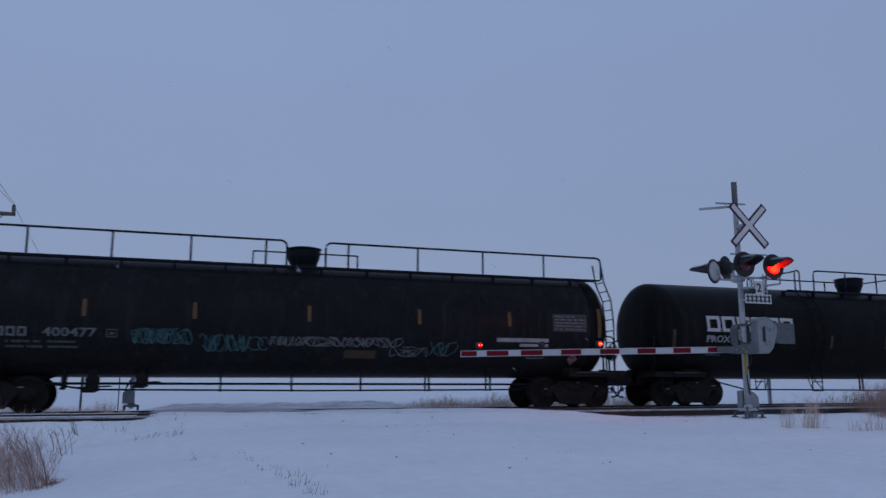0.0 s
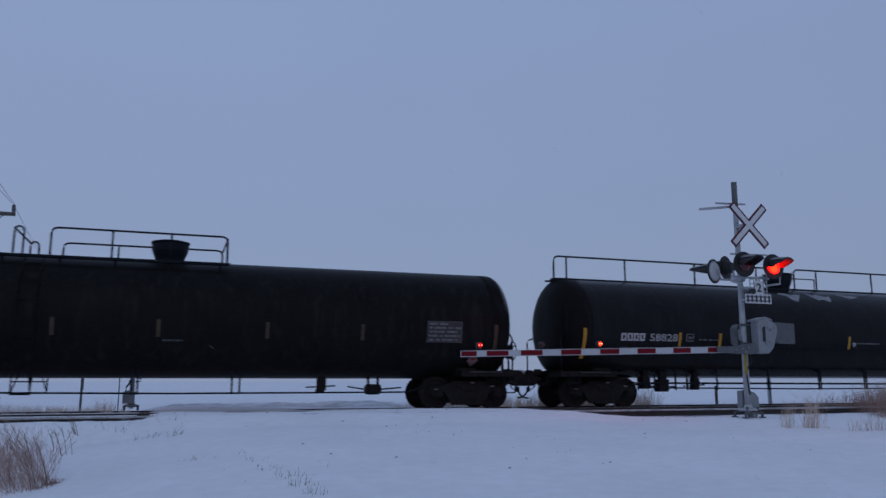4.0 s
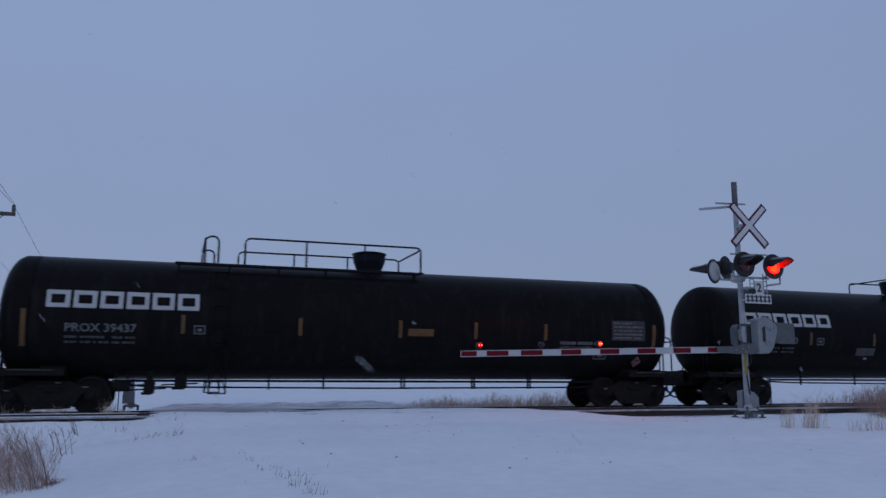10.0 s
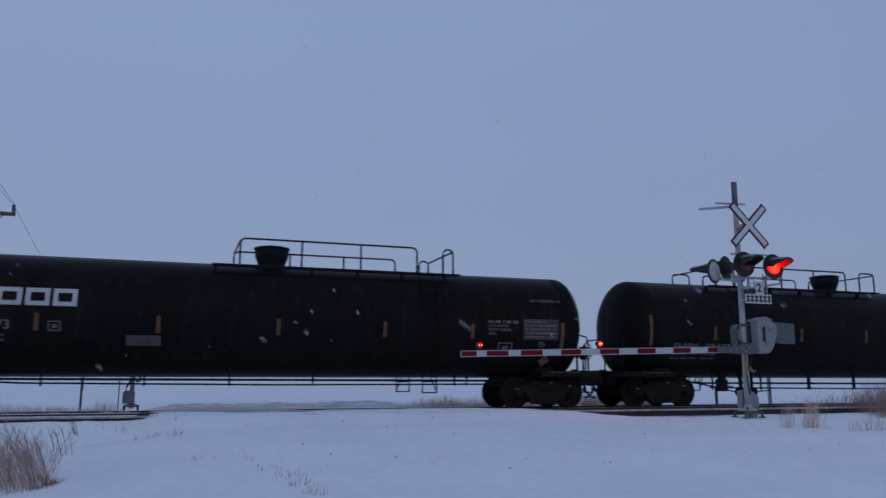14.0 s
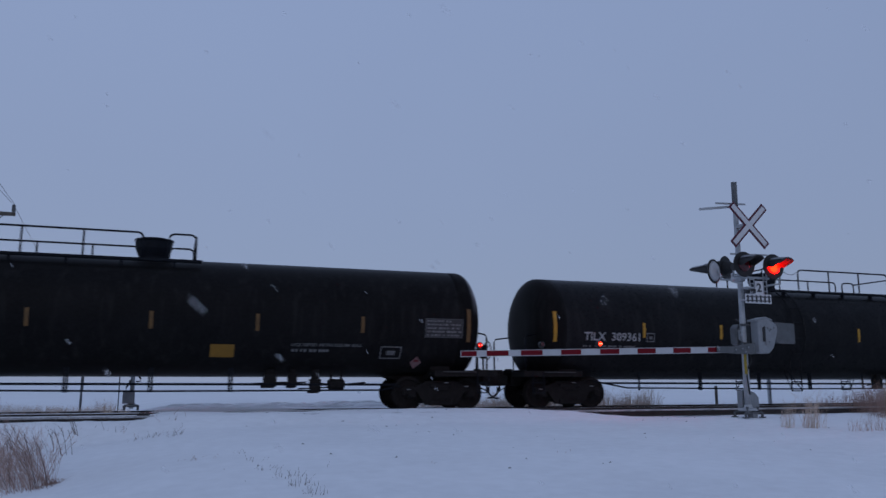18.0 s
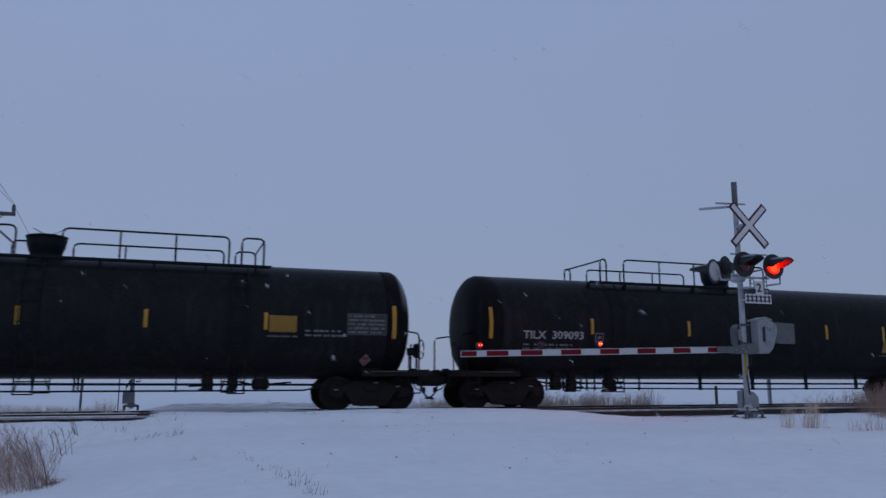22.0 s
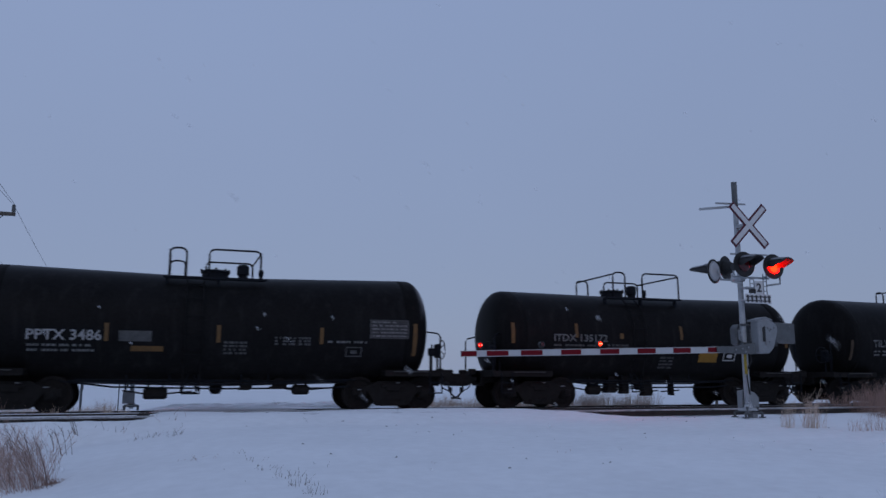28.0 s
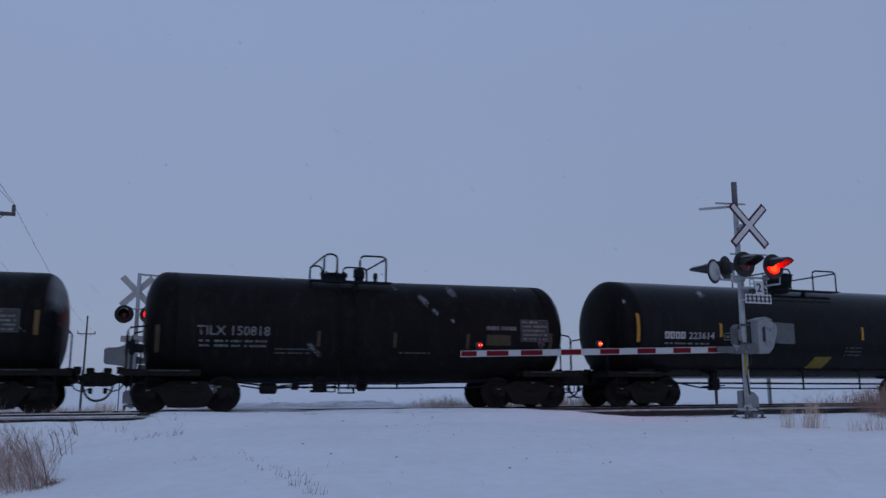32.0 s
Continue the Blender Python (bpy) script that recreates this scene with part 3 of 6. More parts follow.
def tank_car(label, mid, reaches, R, zc, sag=0.0, paint="tank", frosty="frost", rails=None, dome="bonnet", hatch=0.0, yellow=(), yz=(2.0, 2.45), ends=(), endz=(1.65, 2.5), ytone="yellow", deck=None, topz=4.70, under="rail", bars=(), words=(), logo=None, boxes=(), frames=(), panels=(), placard=None, spray=(), snowy=(), brake=1, ladders=(), hang=(), pods=(), edge=1.18, chain=None):
    at = [row[0] for row in LAYOUT].index(mid)
    trucks, reach_of = {-1: LAYOUT[at][1], 1: LAYOUT[at][2]}, {-1: reaches[0] - 0.02, 1: reaches[1] - 0.02}
    half = (trucks[-1] + trucks[1]) / 2
    sh = Shell(R, zc, sag, half + 1.0)
    car = thing("tank_car", mid, TRACK, 0, label, "tank car", "freight train of tank cars")
    CARS.append((car, mid))
    seg = 64
    bm = bmesh.new()
    rings = []
    for i in range(13):
        x = -(reach_of[-1] - 0.85) + (reach_of[-1] + reach_of[1] - 1.7) * i / 12
        rings.append([bm.verts.new((x, R * math.cos(2 * math.pi * k / seg), sh.axis(x) + R * math.sin(2 * math.pi * k / seg))) for k in range(seg)])
    for q, w in zip(rings, rings[1:]):
        for k in range(seg):
            bm.faces.new((q[k], q[(k + 1) % seg], w[(k + 1) % seg], w[k]))
    part("tank", finish("tank", bm, paint, True), car, "long black steel tank barrel")
    for sgn in (-1, 1):
        bm = bmesh.new()
        shoulder = reach_of[sgn] - 0.55
        hp = [(sgn * (shoulder - 0.3), R), (sgn * (shoulder - 0.15), R)] + [(sgn * (shoulder + 0.55 * math.sin(a * math.pi / 2 / 14)), R * math.cos(a * math.pi / 2 / 14) ** 0.64) for a in range(14)] + [(sgn * reach_of[sgn], 0.0)]
        lathe(bm, hp, "x", seg, (0, 0, sh.axis(shoulder - 0.3)))
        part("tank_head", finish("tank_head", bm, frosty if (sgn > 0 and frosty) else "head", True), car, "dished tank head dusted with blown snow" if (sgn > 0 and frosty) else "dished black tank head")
    zt = zc - sag + R
    deck = deck or zt - 0.05
    # running gear, sills and ends
    gaps = {-1: 2.1, 1: 2.1}
    if at > 0:
        gaps[-1] = ((mid - trucks[-1]) - (LAYOUT[at - 1][0] + LAYOUT[at - 1][2])) / 2
    if at < len(LAYOUT) - 1:
        gaps[1] = ((LAYOUT[at + 1][0] - LAYOUT[at + 1][1]) - (mid + trucks[1])) / 2
    for sgn in (-1, 1):
        half, reach = trucks[sgn], reach_of[sgn]
        make_truck(car, sgn * half)
        turn = pose(0, 0, 0, 0, 0, 0 if sgn > 0 else 180)
        endx = half + 1.62
        part("stub_sill", shared(("sill", round(half, 2)), lambda: stub_sill(half - 0.9, endx)), car, at=turn)
        part("end_platform", shared(("plat", round(half, 2), round(reach, 2)), lambda: end_platform(half - 0.3, endx)), car, at=turn)
        part("saddle", shared(("saddle", R, zc), lambda: saddle(R, zc)), car, at=pose(sgn * half, 0, 0))
        part("coupler", shared("coupler", coupler), car, "rusty knuckle coupler", turn @ pose(half + gaps[sgn] - 0.93, 0, 0))
        part("air_hose", shared("air_hose", air_hose), car, "drooping rubber air hose", turn @ pose(half + gaps[sgn] - 0.36, 0, 0))
        bm = box(bmesh.new(), sgn * (half + 0.45) - 0.5, sgn * (half + 0.45) + 0.5, -1.42, -1.2, 1.05, 1.07)
        part("running_board", finish("running_board", bm, "dim"), car, "narrow grey running board")
        post = half + (1.36 if sgn > 0 else 1.5)
        for y in (-1, 1):
            bm = bmesh.new()
            tube(bm, [(sgn * post, y * 1.2, 1.1), (sgn * post, y * 1.2, 2.05), (sgn * (post - 0.06), y * 1.2, 2.14), (sgn * (reach - 0.12), y * 1.0, 2.2)], 0.025, 6)
            part("end_handrail", finish("end_handrail", bm, "pipe", True), car)
        bm = bmesh.new()
        for x in (half + 1.0, half + 1.35):
            tube(bm, [(sgn * x, -1.38, 1.05), (sgn * x, -1.38, 0.45)], 0.018, 5)
        for z in (0.47, 0.75):
            tube(bm, [(sgn * (half + 1.0), -1.38, z), (sgn * (half + 1.35), -1.38, z)], 0.018, 5)
        part("step", finish("step", bm, "pipe"), car)
        for x, y, h in ((endx - 0.35, -0.7, 0.75), (endx - 0.6, 0.75, 0.6)):
            bm = bmesh.new()
            tube(bm, [(sgn * x, y, 1.09), (sgn * x, y, 1.1 + h)], 0.022, 6)
            part("stanchion", finish("stanchion", bm, "pipe"), car)
    half, reach = (trucks[-1] + trucks[1]) / 2, reach_of[1]     # back to the whole car
    # hand brake at one end
    bx = brake * (trucks[brake] + 1.40)
    bm = bmesh.new()
    box(bm, bx - 0.07, bx + 0.07, -0.98, -0.68, 1.46, 1.86, 0.03)
    box(bm, min(bx, bx - brake * 0.28), max(bx, bx - brake * 0.28), -0.9, -0.76, 1.52, 1.74, 0.02)
    tube(bm, [(bx - brake * 0.22, -0.82, 1.1), (bx - brake * 0.22, -0.82, 1.55)], 0.025, 6)
    tube(bm, [(bx, -0.82, 1.1), (bx, -0.82, 1.5)], 0.03, 6)
    hb = part("hand_brake", finish("hand_brake", bm, "pipe"), car)
    bm = bmesh.new()
    rim = [(bx + brake * 0.14, -0.82 + 0.27 * math.cos(a * math.pi / 8), 1.7 + 0.27 * math.sin(a * math.pi / 8)) for a in range(17)]
    tube(bm, rim, 0.018, 5)
    for a in range(5):
        t = a * 2 * math.pi / 5
        tube(bm, [(bx + brake * 0.07, -0.82, 1.7), (bx + brake * 0.14, -0.82 + 0.27 * math.cos(t), 1.7 + 0.27 * math.sin(t))], 0.012, 4)
    part("brake_wheel", finish("brake_wheel", bm, "pipe"), hb, "spoked hand brake wheel")
    # fittings on top
    if dome == "bonnet":
        bm = lathe(bmesh.new(), [(zt - 0.12, 0.0), (zt - 0.12, 0.36), (zt + 0.05, 0.38), (zt + 0.28, 0.47), (zt + 0.46, 0.49), (zt + 0.5, 0.46)], "z", 24, (hatch, 0, 0))
        h = part("valve_bonnet", finish("valve_bonnet", bm, "pipe", False), car, "round black protective bonnet over the valves")
        bm = lathe(bmesh.new(), [(zt + 0.50, 0.51), (zt + 0.53, 0.51), (zt + 0.56, 0.40), (zt + 0.57, 0.0)], "z", 24, (hatch, 0, 0))
        bm.faces.ensure_lookup_table()
        part("lid", finish("lid", bm, "pipe"), h)
    else:
        bm = lathe(bmesh.new(), [(zt - 0.1, 0.0), (zt - 0.1, 0.36), (zt + 0.12, 0.36), (zt + 0.14, 0.40), (zt + 0.19, 0.40), (zt + 0.23, 0.2), (zt + 0.23, 0.0)], "z", 22, (hatch, 0, 0))
        h = part("manway", finish("manway", bm, "pipe"), car, "low round manway with bolted cover")
        for k in range(8):
            t = k * math.pi / 4
            bm = lathe(bmesh.new(), [(zt + 0.12, 0.03), (zt + 0.24, 0.03)], "z", 6, (hatch + 0.37 * math.cos(t), 0.37 * math.sin(t), 0))
            part("bolt", finish("bolt", bm, "pipe"), h)
        for dx, r, hh in ((0.75, 0.17, 0.40), (1.25, 0.07, 0.28)):
            bm = lathe(bmesh.new(), [(zt - 0.1, r * 0.8), (zt + 0.1, r * 0.8), (zt + 0.12, r), (zt + hh - 0.05, r), (zt + hh, r * 0.7)], "z", 14, (hatch + dx, 0, 0))
            part("valve", finish("valve", bm, "pipe"), car)
    if rails:
        lo, hi, runs = rails
        hw, k = edge, (TRACK - edge) / 21.88       # the platform sits on the shoulders of the tank
        deck, topz = EYE + (deck - EYE) * k, EYE + (topz - EYE) * k
        for y in (-hw, hw):
            bm = box(bmesh.new(), lo, hi, y - 0.04, y + 0.04, deck - 0.05, deck)
            part("walkway_edge", finish("walkway_edge", bm, "pipe"), car)
        rows = [hw - 0.23]
        first = 0.23 - hw
        slat = finish("walkway_slat", box(bmesh.new(), lo + 0.03, hi - 0.03, -0.06, 0.06, deck - 0.045, deck - 0.02), "pipe")
        wk = part("walkway", slat, car, "steel grating walkway", pose(0, first, 0))
        for y in rows:
            part("walkway_slat", slat, wk, at=pose(0, y - first, 0))
        if chain:                        # slack safety chain between two rails
            bm = tube(bmesh.new(), [(chain[0] + (chain[1] - chain[0]) * i / 6, -hw, topz - 0.05 - 0.14 * math.sin(math.pi * i / 6)) for i in range(7)], 0.009, 5)
            part("chain", finish("chain", bm, "pipe"), car)
        x = lo + 0.1
        while x < hi:
            for q in (-1, 1):
                bm = box(bmesh.new(), x - 0.03, x + 0.03, q * (hw - 0.28) - 0.06, q * (hw - 0.28) + 0.06, sh.axis(x) + math.sqrt(R * R - (hw - 0.24) ** 2) - 0.03, max(deck - 0.02, sh.axis(x) + math.sqrt(R * R - (hw - 0.24) ** 2) + 0.03))
                part("walkway_support", finish("walkway_support", bm, "pipe"), car)
            x += 1.3
        for kind, x0, x1, extra in runs:
            if kind == "full":           # continuous rail along the near side
                rail_run(car, hoop(x0, x1, deck, topz, 0.16, 0.16), [(q, topz) for q in extra], deck, -hw, r=0.031)
                near = x1 if x1 < 2 else x0          # low guard beside the valves
                q = 1 if x1 < 2 else -1
                bm = tube(bmesh.new(), [(near - q * 0.9, -hw, topz - 0.33), (near + q * 0.25, -hw, topz - 0.33), (near + q * 0.3, -hw, deck)], 0.022, 6)
                part("mid_rail", finish("mid_rail", bm, "pipe", True), car)
                bm = tube(bmesh.new(), [(near - q * 0.9, -hw, deck), (near - q * 0.9, -hw, topz - 0.33)], 0.022, 6)
                part("rail_post", finish("rail_post", bm, "pipe", True), car)
                if x1 > 5:                           # ladder down the tank end
                    rungs = [(x1, topz - 0.15), (x1 + 0.1, 3.85), (reach + 0.12, 3.3), (reach + 0.18, 2.7), (reach + 0.2, 2.0), (reach + 0.18, 1.12)]
                    for y in (-hw, 0.5 - hw):
                        part("ladder_rail", finish("ladder_rail", tube(bmesh.new(), [(a, y, b) for a, b in rungs], 0.025, 5), "pipe"), car)
                    for a, b in rungs[1:-1] + [((rungs[i][0] + rungs[i + 1][0]) / 2, (rungs[i][1] + rungs[i + 1][1]) / 2) for i in range(1, 5)]:
                        part("rung", finish("rung", tube(bmesh.new(), [(a, -hw, b), (a, 0.5 - hw, b)], 0.017, 5), "pipe"), car)
                continue
            # hoops on both sides of the walkway, joined across its end
            x0, x1, extra = x0 * 0.97, x1 * 0.97, [x * 0.97 for x in extra]
            for y in (-hw, hw):
                n = max(1, round((x1 - x0) / 1.55))
                rail_run(car, hoop(x0, x1, deck, topz, 0.14, 0.14), [(x0 + (x1 - x0) * i / n, topz) for i in range(1, n)], deck, y, r=0.028)
            for x in extra:
                bm = tube(bmesh.new(), [(x, -hw, topz - 0.06), (x, hw, topz - 0.06)], 0.026, 6)
                part("cross_rail", finish("cross_rail", bm, "pipe"), car)
    # side ladder to the walkway, with a stirrup below the belly
    for lx in ladders:
        for y in (-1, 1):
            pts = []
            for k in range(11):
                a = radians(-35 + 91 * k / 10)
                pts.append((y * (R + 0.09) * math.cos(a), sh.axis(lx) + (R + 0.09) * math.sin(a)))
            for dx in (-0.21, 0.21):
                bm = tube(bmesh.new(), [(lx + dx, pts[0][0], 0.46)] + [(lx + dx, a, b) for a, b in pts], 0.02, 5)
                part("ladder_rail", finish("ladder_rail", bm, paint), car)
                bm = tube(bmesh.new(), [(lx + dx, pts[0][0], 0.5), (lx + dx * 0.3, y * 0.9, sh.axis(lx) - math.sqrt(R * R - 0.81) + 0.02)], 0.018, 5)
                part("stirrup_brace", finish("stirrup_brace", bm, "pipe"), car)
            for b in [(pts[0][0], 0.48), (pts[0][0], 0.78)] + pts[1::2]:
                bm = tube(bmesh.new(), [(lx - 0.21, *b), (lx + 0.21, *b)], 0.018, 5)
                part("rung", finish("rung", bm, paint), car)
    # pipes and rails under the belly
    zb = zc - sag - R
    if under:
        za, zz = {"rail": (0.72, 0.54), "mid": (0.79, 0.6), "one": (1.14, 0.48), "high": (0.83, 0.7), "low": (0.8, 0.6)}[under]
        y = -0.8
        bm = bmesh.new()
        tube(bm, [(-half + 1.3, y, za + 0.02), (half - 1.3, y, za - 0.02)], 0.036, 6)
        part("lower_rail", finish("lower_rail", bm, "pipe"), car)
        bm = bmesh.new()
        tube(bm, [(-half + 1.0, y, 0.80), (-half + 2.2, y, zz + 0.05), (0, y, zz), (half - 1.8, y, zz + 0.01), (half - 1.2, y, 0.66)], 0.027, 6)
        part("lower_rail", finish("lower_rail", bm, "pipe"), car)
        for x in hang:
            bm = box(bmesh.new(), x - 0.024, x + 0.024, y - 0.02, y + 0.02, zz - 0.03, zc - math.sqrt(R * R - 0.8 ** 2) + 0.02)
            part("rail_hanger", finish("rail_hanger", bm, "pipe"), car)
    for x, w, z in pods:
        part("brake_gear", finish("brake_gear", brake_pod(x, w, z, zb), "iron"), car, "grimy brake gear hung below the tank")
    if sag:
        bm = bmesh.new()
        lathe(bm, [(zb - 0.2, 0.0), (zb - 0.2, 0.1), (zb - 0.1, 0.17), (zb + 0.12, 0.2)], "z", 14)
        tube(bm, [(0, -0.1, zb - 0.1), (0, -0.45, zb - 0.14)], 0.04, 6)
        part("outlet_valve", finish("outlet_valve", bm, "iron"), car)
        for y in (-0.9, 0.9):
            bm = bmesh.new()
            tube(bm, [(-half + 1.2, y, 0.80), (-1.2, y, 0.72), (1.3, y, 0.72), (half - 1.1, y, 0.84)], 0.022, 6)
            for x in (-1.2, -0.5, 0.6, 1.3):
                tube(bm, [(x, y, 0.72), (x, y, 1.0)], 0.02, 5)
            part("brake_pipe", finish("brake_pipe", bm, "pipe"), car)
    # markings
    for x in yellow:
        part("reflective_strip", finish("reflective_strip", patch(sh, x - 0.047, x + 0.047, *yz), ytone), car, "vertical yellow reflective strip")
    for x in ends:
        part("reflective_strip", finish("reflective_strip", patch(sh, x - 0.055, x + 0.055, *endz), ytone), car, "tall yellow reflective strip near the tank end")
    for u0, u1, z0, z1, mat in bars:
        fine = z1 - z0 < 0.13 and mat in ("faint", "dim")
        if fine:
            tagged(part("stencil_line", finish("stencil_line", dashes(sh, u0, u1, z0, z1), mat), car), kind="stuff")
        else:
            part("stencil_bar", finish("stencil_bar", patch(sh, u0, u1, z0, z1, slant=0.2 if mat == "lemon" else 0.0), mat), car)
    for text, u0, u1, z0, z1, mat in words:
        letters(sh, text, u0, u1, z0, z1, mat, car)
    if logo:
        u0, u1, z0, z1 = logo
        w = (u1 - u0) / 6
        for k in range(6):
            part("emblem_block", finish("emblem_block", frame_patch(sh, u0 + k * w + 0.04, u0 + (k + 1) * w - 0.04, z0, z1, 0.105), "white"), car, "bold white block of the owner's emblem")
    for u0, u1, z0, z1, mat in boxes:          # small solid marks standing in a row
        n = max(3, round((u1 - u0) / 0.22))
        w = (u1 - u0) / n
        for k in range(n):
            part("stencil_block", finish("stencil_block", frame_patch(sh, u0 + k * w, u0 + k * w + w * 0.8, z0, z1, 0.05), mat), car)
    for u0, u1, z0, z1, mat in frames:
        f = part("stencil_frame", finish("stencil_frame", frame_patch(sh, u0, u1, z0, z1, 0.028), mat), car, "small outlined marking box")
        part("stencil_bar", finish("stencil_bar", patch(sh, u0 + (u1 - u0) * 0.3, u1 - (u1 - u0) * 0.3, z0 + (z1 - z0) * 0.3, z1 - (z1 - z0) * 0.35), mat), f)
    for u0, u1, z0, z1 in panels:
        f = part("data_panel", finish("data_panel", patch(sh, u0, u1, z0, z1), "panel_ground"), car, "worn grey data panel")
        part("panel_border", finish("panel_border", frame_patch(sh, u0 - 0.02, u1 + 0.02, z0 - 0.02, z1 + 0.02, 0.022, 0.009), "dim"), f)
        n = 5
        for k in range(n):
            h = (z1 - z0) / n
            tagged(part("data_line", finish("data_line", dashes(sh, u0 + 0.04, u1 - 0.04 - (0.3 if k == n - 1 else 0), z0 + h * (k + 0.25), z0 + h * (k + 0.75), 0.014), "panel_ink"), f), kind="stuff")
    if placard:
        u, z = placard
        d = 0.17
        bm = bmesh.new()
        vs = [bm.verts.new(sh.on(u + a * d, z + b * d, 0.02)) for a, b in ((0, -1), (1, 0), (0, 1), (-1, 0))]
        bm.faces.new(vs)
        r = bmesh.ops.extrude_face_region(bm, geom=bm.faces[:])
        bmesh.ops.translate(bm, verts=[v for v in r["geom"] if isinstance(v, bmesh.types.BMVert)], vec=(0, 0.012, 0))
        pl = part("placard", finish("placard", bm, "placard"), car, "faded red and white diamond placard")
        part("placard_band", finish("placard_band", patch(sh, u - 0.07, u + 0.07, z + 0.02, z + 0.08, 0.026), "placard_red"), pl, "small red flame mark")
    for u0, u1, z0, z1, n, mat, seed in spray:
        tag = None
        for bm in scribble(sh, u0, u1, z0, z1, n, seed):
            if tag is None:
                tag = part("graffiti", finish("graffiti", bm, mat), car, "tangled spray-paint strokes")
            else:
                part("spray_stroke", finish("spray_stroke", bm, mat), tag)
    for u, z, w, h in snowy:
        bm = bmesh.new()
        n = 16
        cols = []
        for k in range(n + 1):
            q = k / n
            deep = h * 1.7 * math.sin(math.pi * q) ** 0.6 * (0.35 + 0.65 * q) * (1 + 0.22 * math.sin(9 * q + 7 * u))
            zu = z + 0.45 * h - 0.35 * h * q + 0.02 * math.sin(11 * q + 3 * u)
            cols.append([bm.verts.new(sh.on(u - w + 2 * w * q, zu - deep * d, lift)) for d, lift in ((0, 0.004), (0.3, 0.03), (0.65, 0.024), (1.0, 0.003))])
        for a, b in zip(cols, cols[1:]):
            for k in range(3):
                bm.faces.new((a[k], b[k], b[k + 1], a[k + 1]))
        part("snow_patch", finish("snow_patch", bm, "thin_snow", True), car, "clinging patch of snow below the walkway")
    return car


def small(u0, u1, z, n=2, mat="dim", gap=0.12, h=0.055):
    """Rows of stencil too small to read."""
    return [(u0 + (u1 - u0) * a, u0 + (u1 - u0) * b, z - k * gap, z - k * gap + h, mat) for k in range(n) for a, b in ((0, 0.17), (0.22, 0.62), (0.67, 1.0))]


tank_car("black long tank car with full-length top railing and spray-paint tags", 3.68, (9.12, 9.12), 1.58, 2.47, paint="tank_c", frosty="frost",
         rails=(-9.05, 8.84, [("full", -9.09, -0.86, (-7.23, -5.28, -3.36, -1.42)), ("full", 0.21, 8.89, (0.85, 2.89, 4.91, 6.91))]), hatch=-0.22,
         yellow=(-5.78, -3.19, -0.26, 2.83, 5.58), yz=(2.37, 2.79), ends=(-8.55, 8.56), endz=(2.1, 2.97), ytone="oldyellow",
         words=[("400477", -6.68, -5.47, 1.87, 2.09, "faint")], boxes=[(-7.95, -6.97, 1.87, 2.09, "faint")], frames=[(-5.25, -5.0, 1.87, 2.07, "dim"), (6.25, 6.79, 1.46, 1.73, "faint")],
         bars=small(-7.9, -5.9, 1.72, 2) + [(5.21, 6.86, 1.93, 2.04, "lettering"), (5.95, 6.87, 1.80, 1.88, "lettering"), (0.76, 1.65, 1.42, 1.63, "dullyellow")], panels=[(7.01, 8.09, 2.28, 2.75)], placard=(7.77, 1.46),
         spray=[(-4.65, -3.25, 1.72, 2.12, 11, "teal", 1), (-2.95, -1.85, 1.55, 2.0, 9, "teal", 2), (-1.75, -1.3, 1.6, 1.95, 2, "teal", 9), (-1.2, 2.3, 1.72, 1.98, 20, "chalk", 3), (2.1, 3.0, 1.48, 1.75, 3, "chalk", 4), (3.3, 3.9, 1.5, 1.9, 3, "teal", 5)],
         hang=(-2.43, -0.57, 1.35, 3.24, 3.36, 5.13, 5.26), pods=((-5.55, 0.33, 0.51), (-6.2, 0.12, 0.58), (-4.38, 0.32, 0.62)))
tank_car("black long tank car with bold white emblem blocks", 24.06, (9.68, 9.55), 1.58, 2.45, paint="tank_b", ladders=(-3.42,), under="one",
         rails=(-4.25, 1.3, [("hoop", -4.0, -3.78, (-4.0,)), ("hoop", -3.15, 1.25, (1.25,))]), hatch=-0.24, frosty="frost",
         yellow=(-5.41, -2.83, -0.4, 2.3, 4.86), yz=(1.9, 2.33), ends=(-9.14, 8.8), endz=(1.63, 2.41), ytone="dullyellow",
         logo=(-7.94, -4.41, 2.37, 2.87), words=[("PROX 31922", -7.92, -6.07, 2.03, 2.25, "lettering")], frames=[(-5.81, -5.51, 2.02, 2.28, "faint")],
         bars=small(-7.9, -6.4, 1.84, 2) + [(-7.9, -7.3, 1.62, 1.66, "dim"), (-0.3, 0.2, 1.8, 1.84, "dim")], panels=[(6.73, 7.74, 1.9, 2.45)], placard=(8.2, 1.4),
         hang=(-5.75, -0.98, -0.84, 1.5, 1.7), pods=((3.91, 0.23, 0.51), (5.37, 0.46, 0.42)))
